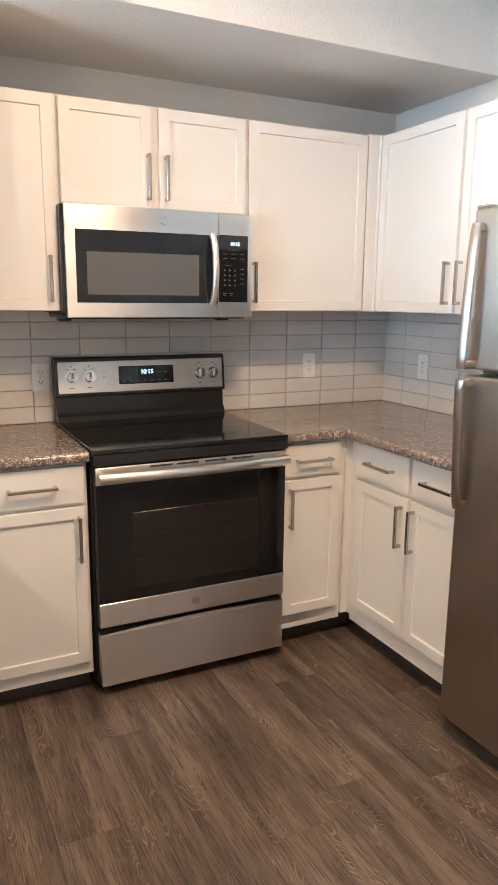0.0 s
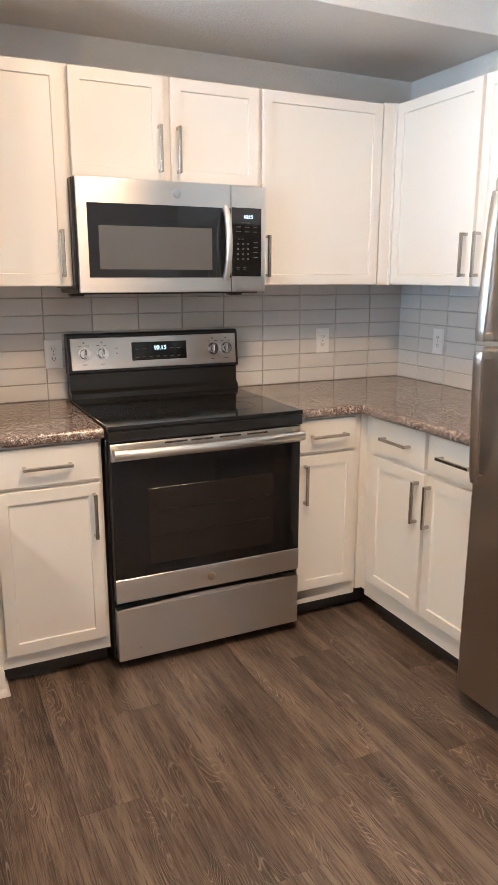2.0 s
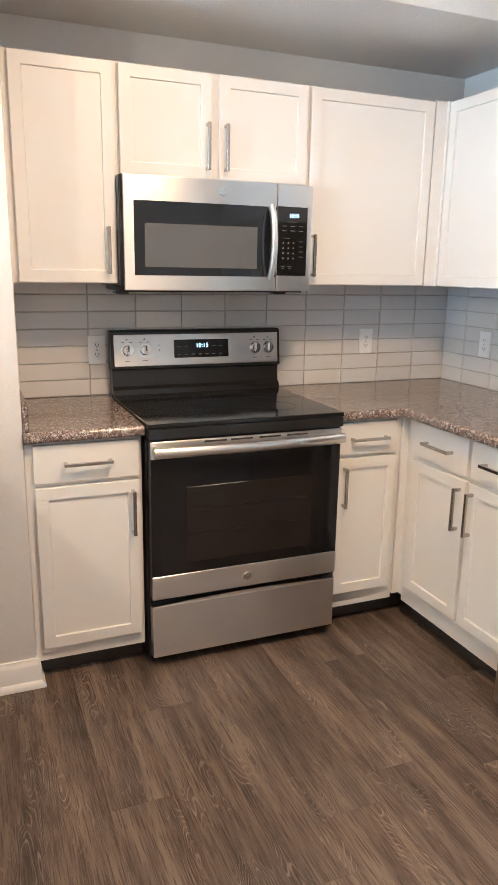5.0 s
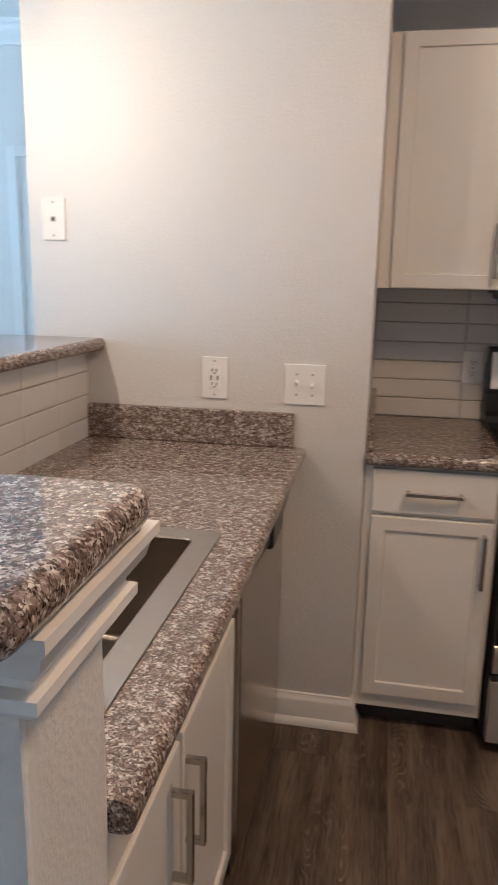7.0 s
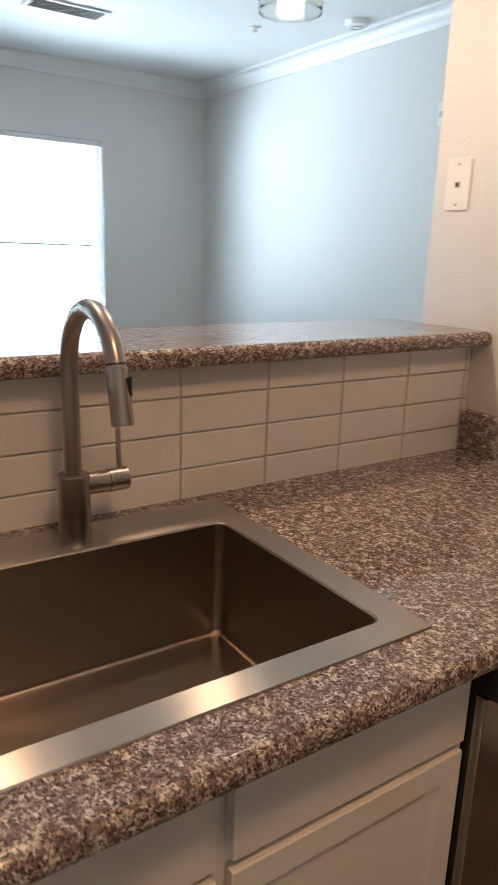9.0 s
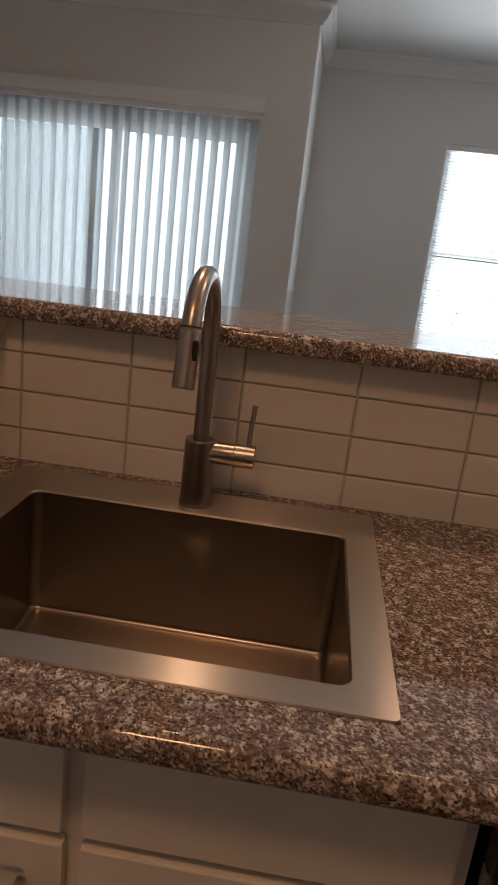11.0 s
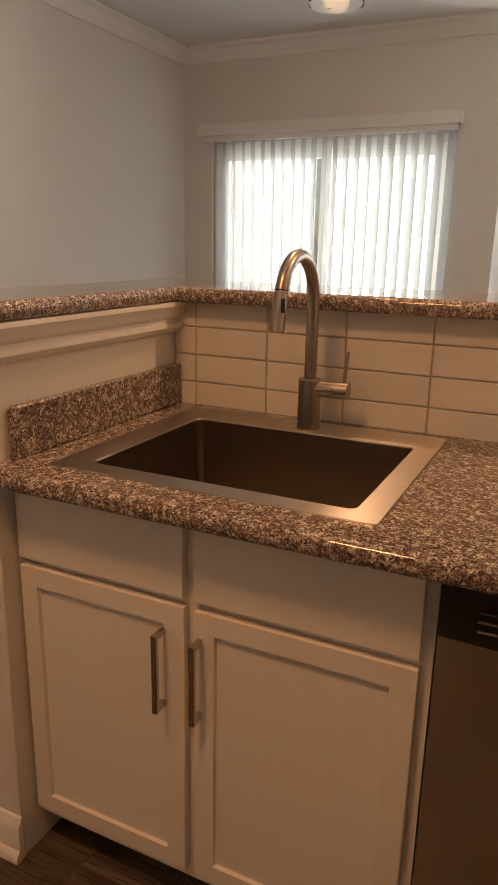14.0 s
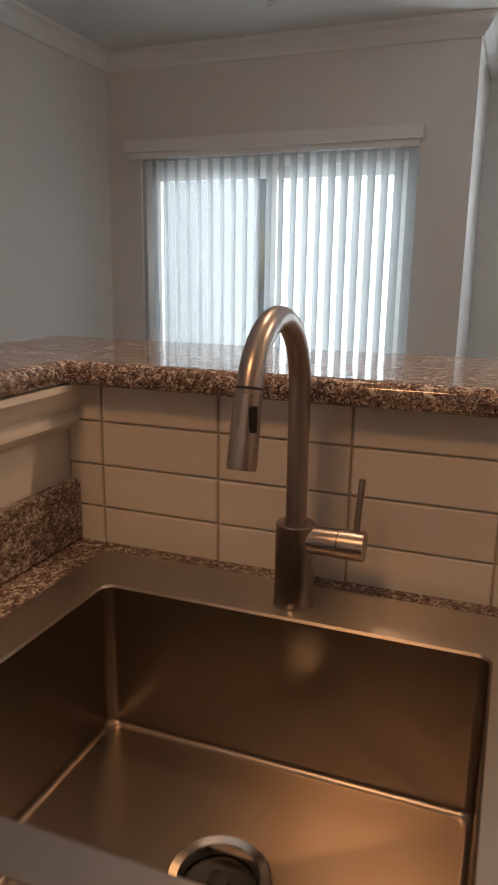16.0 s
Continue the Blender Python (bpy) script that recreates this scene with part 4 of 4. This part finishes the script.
bmesh.ops.transform(bm, verts=bm.verts, matrix=Matrix.Translation(e + d * 0.028 + Vector((0.0118, 0.0118, 0))) @ pose(0, 0, 0, 0, 0, 135))
part("button", bm, BLACK, head, "black spray button")
bm = bmesh.new()
cyl(bm, (QX, QY, 1.0125), (QX, QY + 0.058, 1.0125), 0.0185, n=28)
part("valve_arm", bm, NICKEL, fa)
bm = bmesh.new()
cyl(bm, (QX, QY + 0.059, 1.0125), (QX, QY + 0.092, 1.0125), 0.0195, n=28)
lev = part("lever_hub", bm, NICKEL, fa)
part("lever", sweep(bmesh.new(), [(QX, QY + 0.080, 1.020), (QX - 0.006, QY + 0.081, 1.060), (QX - 0.012, QY + 0.083, 1.098)], 0.0042, 12), NICKEL, lev)


# ---- outlets and switches ----
def plate(name, m, w, h, label, category):
    ob = thing(name, m, label, category, "wall plates")
    bm = bmesh.new()
    box(bm, -w / 2, w / 2, -0.006, 0, -h / 2, h / 2, bevel=0.0028, seg=2)
    part("cover", bm, PLASTIC, ob)
    return ob


def receptacle(ob, usb=False):
    if usb:
        part("insert", boxes((-0.0168, 0.0168, -0.0072, -0.005, -0.0335, 0.0335), bevel=0.0012), PLASTIC, ob)
        part("usb_port", boxes((-0.0125, -0.0085, -0.0077, -0.0065, -0.0065, 0.0065)), SLOT, ob, "dark charging port")
        part("usb_port", boxes((0.0085, 0.0125, -0.0077, -0.0065, -0.0065, 0.0065)), SLOT, ob, "dark charging port")
    for s in (-1, 1):
        cz = (0.0205 if usb else 0.0195) * s
        half = 0.0105 if usb else 0.014
        body = part("socket", boxes((-0.0150, 0.0150, -0.0076, -0.005, cz - half, cz + half), bevel=0.002), PLASTIC, ob)
        part("slot", boxes((-0.0078, -0.0052, -0.0080, -0.007, cz - 0.002, cz + 0.007), (0.0052, 0.0078, -0.0080, -0.007, cz - 0.002, cz + 0.006),
                           (-0.0022, 0.0022, -0.0080, -0.007, cz - 0.0085, cz - 0.0045)), SLOT, body)
    for z in ((-0.050, 0.050) if usb else (0,)):
        screw(ob, 0, z)


def screw(ob, x, z):
    part("screw", cyl(bmesh.new(), (x, -0.0052, z), (x, -0.0072, z), 0.0032, n=12), PRINT, ob)


receptacle(plate("wall_outlet", pose(-0.043, -0.0105, 1.106), 0.072, 0.118, "white duplex outlet on the tiled backsplash", "outlet"))
receptacle(plate("wall_outlet", pose(1.244, -0.0105, 1.114), 0.072, 0.118, "white duplex outlet on the tiled backsplash", "outlet"))
receptacle(plate("wall_outlet", pose(RIGHT - 0.0105, -0.322, 1.118, 0, 0, -90), 0.072, 0.118, "white duplex outlet on the tiled backsplash", "outlet"))
receptacle(plate("wall_outlet", pose(-0.855, STUB_Y - 0.0005, 1.113), 0.080, 0.124, "white outlet with charging ports on the painted wall", "outlet"), True)
sw = plate("light_switch", pose(-0.586, STUB_Y - 0.0005, 1.104), 0.120, 0.118, "white double toggle light switch on the painted wall", "switch")
for s in (-1, 1):
    tog = part("toggle", boxes((0.023 * s - 0.0045, 0.023 * s + 0.0045, -0.0075, -0.005, -0.0115, 0.0115), bevel=0.0015), PLASTIC, sw)
    bm = boxes((-0.0038, 0.0038, -0.017, 0.0, -0.0042, 0.0042), bevel=0.001)
    bmesh.ops.transform(bm, verts=bm.verts, matrix=pose(0.023 * s, -0.006, 0.003, 28 * s, 0, 0))
    part("paddle", bm, PLASTIC, tog)
    for zz in (-0.030, 0.030):
        screw(sw, 0.023 * s, zz)
ph = plate("phone_jack", pose(-1.348, STUB_Y - 0.0005, 1.562), 0.074, 0.120, "white phone jack plate on the painted wall", "wall plate")
part("jack", boxes((-0.007, 0.007, -0.0085, -0.005, -0.007, 0.007), bevel=0.001), PRINT, ph)
part("slot", boxes((-0.0045, 0.0045, -0.0089, -0.008, -0.004, 0.004)), SLOT, ph)
for zz in (-0.047, 0.047):
    screw(ph, 0, zz)
th = thing("door_chime", pose(-3.02, LIV_Y - 0.0005, 2.155), "small white chime box high on the living room wall", "door chime")
part("cover", boxes((-0.024, 0.024, -0.022, 0, -0.058, 0.058), bevel=0.005, seg=2), PLASTIC, th)
part("grille", boxes((-0.009, 0.009, -0.0228, -0.0215, -0.02, 0.012)), PRINT, th)

# ---- pendants and ceiling fittings ----
first = None
for px, py in PENDANTS:
    if first is None:
        first = thing("pendant_lamp", pose(px, py, CEILING), "clear glass pendant lamp with a lit bulb over the bar", "pendant lamp", "pendants over the bar")
        part("canopy", lathe(bmesh.new(), ((0.0, 0.0), (0.06, 0.0), (0.06, -0.012), (0.045, -0.024), (0.0, -0.026)), (0, 0, 0)), NICKEL, first)
        part("cord", cyl(bmesh.new(), (0, 0, -0.02), (0, 0, -0.62), 0.003, n=10), SLOT, first)
        part("socket", lathe(bmesh.new(), ((0.0, -0.605), (0.012, -0.61), (0.03, -0.63), (0.03, -0.665), (0.020, -0.69), (0.018, -0.715), (0.0, -0.715)), (0, 0, 0)), NICKEL, first)
        shade = part("shade", lathe(bmesh.new(), ((0.024, -0.637), (0.050, -0.648), (0.059, -0.672), (0.061, -0.765), (0.064, -0.845), (0.063, -0.853), (0.0615, -0.846), (0.0590, -0.765), (0.057, -0.673), (0.049, -0.650), (0.024, -0.639)), (0, 0, 0), 48), PANE, first, "clear glass shade")
        shade.visible_shadow = False
        bulb = part("bulb", lathe(bmesh.new(), ((0.0, -0.71), (0.014, -0.715), (0.018, -0.73), (0.029, -0.76), (0.031, -0.78), (0.026, -0.803), (0.012, -0.817), (0.0, -0.819)), (0, 0, -0.022)), BULB, first, "glowing bulb")
        bulb.visible_shadow = False
    else:
        copy_thing(first, pose(px, py, CEILING))
kl = thing("ceiling_light", pose(0.28, -1.85, CEILING), "square flush kitchen ceiling light with a white diffuser", "ceiling light")
part("housing", boxes((-0.20, 0.20, -0.20, 0.20, -0.085, 0.0), bevel=0.008, seg=2), TRIM, kl)
part("diffuser", boxes((-0.18, 0.18, -0.18, 0.18, -0.092, -0.084), bevel=0.004), DIFFUSER, kl, "lit white diffuser")
ve = thing("ceiling_vent", pose(-4.47, -0.468, CEILING - 0.0005), "white louvred supply vent in the ceiling", "ceiling vent")
part("frame", boxes((-0.10, 0.10, -0.23, -0.205, -0.01, 0), (-0.10, 0.10, 0.205, 0.23, -0.01, 0), (-0.10, -0.078, -0.205, 0.205, -0.01, 0), (0.078, 0.10, -0.205, 0.205, -0.01, 0)), TRIM, ve)
part("backing", boxes((-0.078, 0.078, -0.205, 0.205, -0.002, 0)), SLOT, ve)
for k in range(6):
    bm = boxes((-0.009, 0.009, -0.205, 0.205, -0.0008, 0.0008))
    bmesh.ops.transform(bm, verts=bm.verts, matrix=pose(-0.065 + 0.026 * k, 0, -0.007, 0, 35, 0))
    part("slat", bm, TRIM, ve)
sd = thing("smoke_detector", pose(-3.58, 0.95, CEILING - 0.0005), "round white smoke detector on the ceiling", "smoke detector")
part("case", lathe(bmesh.new(), ((0.0, 0.0), (0.07, 0.0), (0.07, -0.012), (0.06, -0.028), (0.035, -0.036), (0.0, -0.037)), (0, 0, 0)), PLASTIC, sd)
part("ring", lathe(bmesh.new(), ((0.03, -0.036), (0.032, -0.040), (0.036, -0.036)), (0, 0, 0)), PRINT, sd)

sp = thing("ceiling_sprinkler", pose(-4.09, -2.80, CEILING - 0.0005), "small white sprinkler head in the dining ceiling", "sprinkler")
part("plate", lathe(bmesh.new(), ((0.0, 0.0), (0.036, 0.0), (0.034, -0.006), (0.014, -0.010), (0.0, -0.010)), (0, 0, 0), 24), PLASTIC, sp)
part("head", lathe(bmesh.new(), ((0.009, -0.010), (0.009, -0.026), (0.018, -0.028), (0.018, -0.031), (0.0, -0.033)), (0, 0, 0), 16), STEEL, sp, "metal deflector")
copy_thing(sp, pose(-4.06, 0.556, CEILING - 0.0005))

# ---- patio door and vertical blinds ----
py0, py1, ptop = PD
pd = tagged(new("patio_door"), "white sliding glass patio door behind vertical blinds", "door", kind="structure")
FRM = (DIN_X - 0.11, DIN_X - 0.03)
part("frame", boxes((*FRM, py0, py0 + 0.05, 0, ptop), (*FRM, py1 - 0.05, py1, 0, ptop), (*FRM, py0 + 0.05, py1 - 0.05, ptop - 0.05, ptop), (*FRM, py0 + 0.05, py1 - 0.05, 0, 0.05)), TRIM, pd)
mid = (py0 + py1) / 2
for a, b, xo in ((py0 + 0.05, mid + 0.03, DIN_X - 0.06), (mid - 0.03, py1 - 0.05, DIN_X - 0.095)):
    sash = part("sash", boxes((xo, xo + 0.03, a, a + 0.06, 0.05, ptop - 0.05), (xo, xo + 0.03, b - 0.06, b, 0.05, ptop - 0.05),
                              (xo, xo + 0.03, a + 0.06, b - 0.06, ptop - 0.12, ptop - 0.05), (xo, xo + 0.03, a + 0.06, b - 0.06, 0.05, 0.13)), TRIM, pd)
    pane = part("pane", boxes((xo + 0.012, xo + 0.017, a + 0.06, b - 0.06, 0.13, ptop - 0.12)), PANE, sash)
    pane.visible_shadow = False
part("handle", boxes((DIN_X - 0.03, DIN_X - 0.012, py0 + 0.065, py0 + 0.085, 0.95, 1.15), bevel=0.004), SLOT, sash)
vb = thing("vertical_blinds", pose(DIN_X, 0, 0), "white vertical vane blinds turned half open over the patio door", "blinds")
part("valance", boxes((0.005, 0.10, -3.955, -2.055, 2.086, 2.164), bevel=0.004), TRIM, vb, "white valance board")
part("head_rail", boxes((0.03, 0.07, -3.93, -2.075, 2.052, 2.0855)), TRIM, vb)
vane = None
count = 23
for k in range(count):
    y = py0 + 0.03 + (py1 - py0 - 0.05) * k / (count - 1)
    if vane is None:
        bm = bmesh.new()
        rows = []
        for z in (0.03, 2.05):
            rows.append([bm.verts.new((-0.044 + 0.088 * i / 6, 0.006 * math.sin(math.pi * i / 6), z)) for i in range(7)])
        for i in range(6):
            bm.faces.new((rows[0][i], rows[0][i + 1], rows[1][i + 1], rows[1][i]))
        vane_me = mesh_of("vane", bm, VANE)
        vane = True
    ob = new("vane", vane_me)
    ob.parent = vb
    ob.matrix_basis = pose(0.05, y, 0, 0, 0, 43 + random.uniform(-4, 4))
wand = part("wand", cyl(bmesh.new(), (0.10, py0 + 0.04, 1.1), (0.10, py0 + 0.04, 2.06), 0.004, n=10), PLASTIC, vb)

# ---- living room window with mini blinds ----
wy0, wy1, wz0, wz1 = WI
wd = tagged(new("window_1"), "white framed living room window with closed mini blinds", "window", kind="structure")
xo = LIV_X - 0.10
part("window_frame", boxes((xo, xo + 0.05, wy0, wy0 + 0.045, wz0, wz1), (xo, xo + 0.05, wy1 - 0.045, wy1, wz0, wz1), (xo, xo + 0.05, wy0 + 0.045, wy1 - 0.045, wz1 - 0.045, wz1),
                           (xo, xo + 0.05, wy0 + 0.045, wy1 - 0.045, wz0, wz0 + 0.045), (xo, xo + 0.05, wy0 + 0.045, wy1 - 0.045, 1.40, 1.42)), TRIM, wd)
for a, b in ((wz0 + 0.045, 1.39), (1.43, wz1 - 0.045)):
    pane = part("pane", boxes((xo + 0.02, xo + 0.025, wy0 + 0.045, wy1 - 0.045, a, b)), PANE, wd)
    pane.visible_shadow = False
part("window_sill", boxes((LIV_X - 0.05, LIV_X + 0.03, wy0 - 0.03, wy1 + 0.03, wz0 - 0.025, wz0), bevel=0.004), TRIM, wd)
mb = thing("mini_blinds", pose(LIV_X - 0.025, 0, 0), "white horizontal mini blinds lowered over the bright window", "blinds")
part("head_rail", boxes((-0.018, 0.018, wy0 + 0.008, wy1 - 0.008, wz1 - 0.04, wz1 - 0.002)), TRIM, mb)
bm = bmesh.new()
box(bm, -0.012, 0.012, wy0 + 0.012, wy1 - 0.012, -0.0005, 0.0005)
slat_me = mesh_of("slat", bm, SLAT)
for k in range(70):
    z = wz0 + 0.02 + (wz1 - wz0 - 0.07) * k / 69
    ob = new("slat", slat_me)
    ob.parent = mb
    ob.matrix_basis = pose(0, 0, z, 0, -34, 0)
part("bottom_rail", boxes((-0.012, 0.012, wy0 + 0.012, wy1 - 0.012, wz0 + 0.002, wz0 + 0.014)), TRIM, mb)

# ---- tiles on the three splashes ----
tiles(splash_n, pose(STUB_X1, -0.003, 0), RIGHT - 0.0035 - STUB_X1, -0.075 - STUB_X1, ROWS_WALL)
tiles(splash_e, pose(RIGHT - 0.003, -0.0105, 0, 0, 0, -90), 1.318, 0.16, ROWS_WALL)
tiles(splash_w, pose(TILE_X + 0.003, RETURN_Y, 0, 0, 0, 90), STUB_Y - RETURN_Y, -2.061 - RETURN_Y, [0.905, 0.9745, 1.0455, 1.1170, 1.181], 0.2015)

# ---- floor planks ----
PW, PL = 0.18, 1.22
plank_store = {}


def plank_mesh(w, l):
    bm = bmesh.new()
    b = 0.0004
    rings = [[bm.verts.new((x, y, z)) for x, y in ((i, i), (w - i, i), (w - i, l - i), (i, l - i))] for i, z in ((0, -0.004), (0, -0.0003), (b, 0.0))]
    for r, s in zip(rings, rings[1:]):
        for k in range(4):
            bm.faces.new((r[k], r[(k + 1) % 4], s[(k + 1) % 4], s[k]))
    bm.faces.new(rings[-1])
    return mesh_of("plank", bm, VINYL, 0)


random.seed(5)
col = -32
while -0.1 + PW * col < RIGHT:
    x = -0.1 + PW * col
    y = DIN_Y - random.uniform(0.1, 1.1) if x < -0.47 or x > 0.2 else -1.32 - 3 * PL + (0.33 * PL * ((col + 1) % 3))
    while y < LIV_Y:
        a, b = max(y, DIN_Y), min(y + PL, LIV_Y if x < STUB_X0 else 0.0)
        if b - a > 0.03 and x + PW > LIV_X:
            key = round(b - a - 0.0003, 4)
            if key not in plank_store:
                plank_store[key] = plank_mesh(PW - 0.0003, key)
            ob = new("plank", plank_store[key])
            ob.parent = floor
            ob.matrix_basis = pose(x, a, 0)
        y += PL
    col += 1
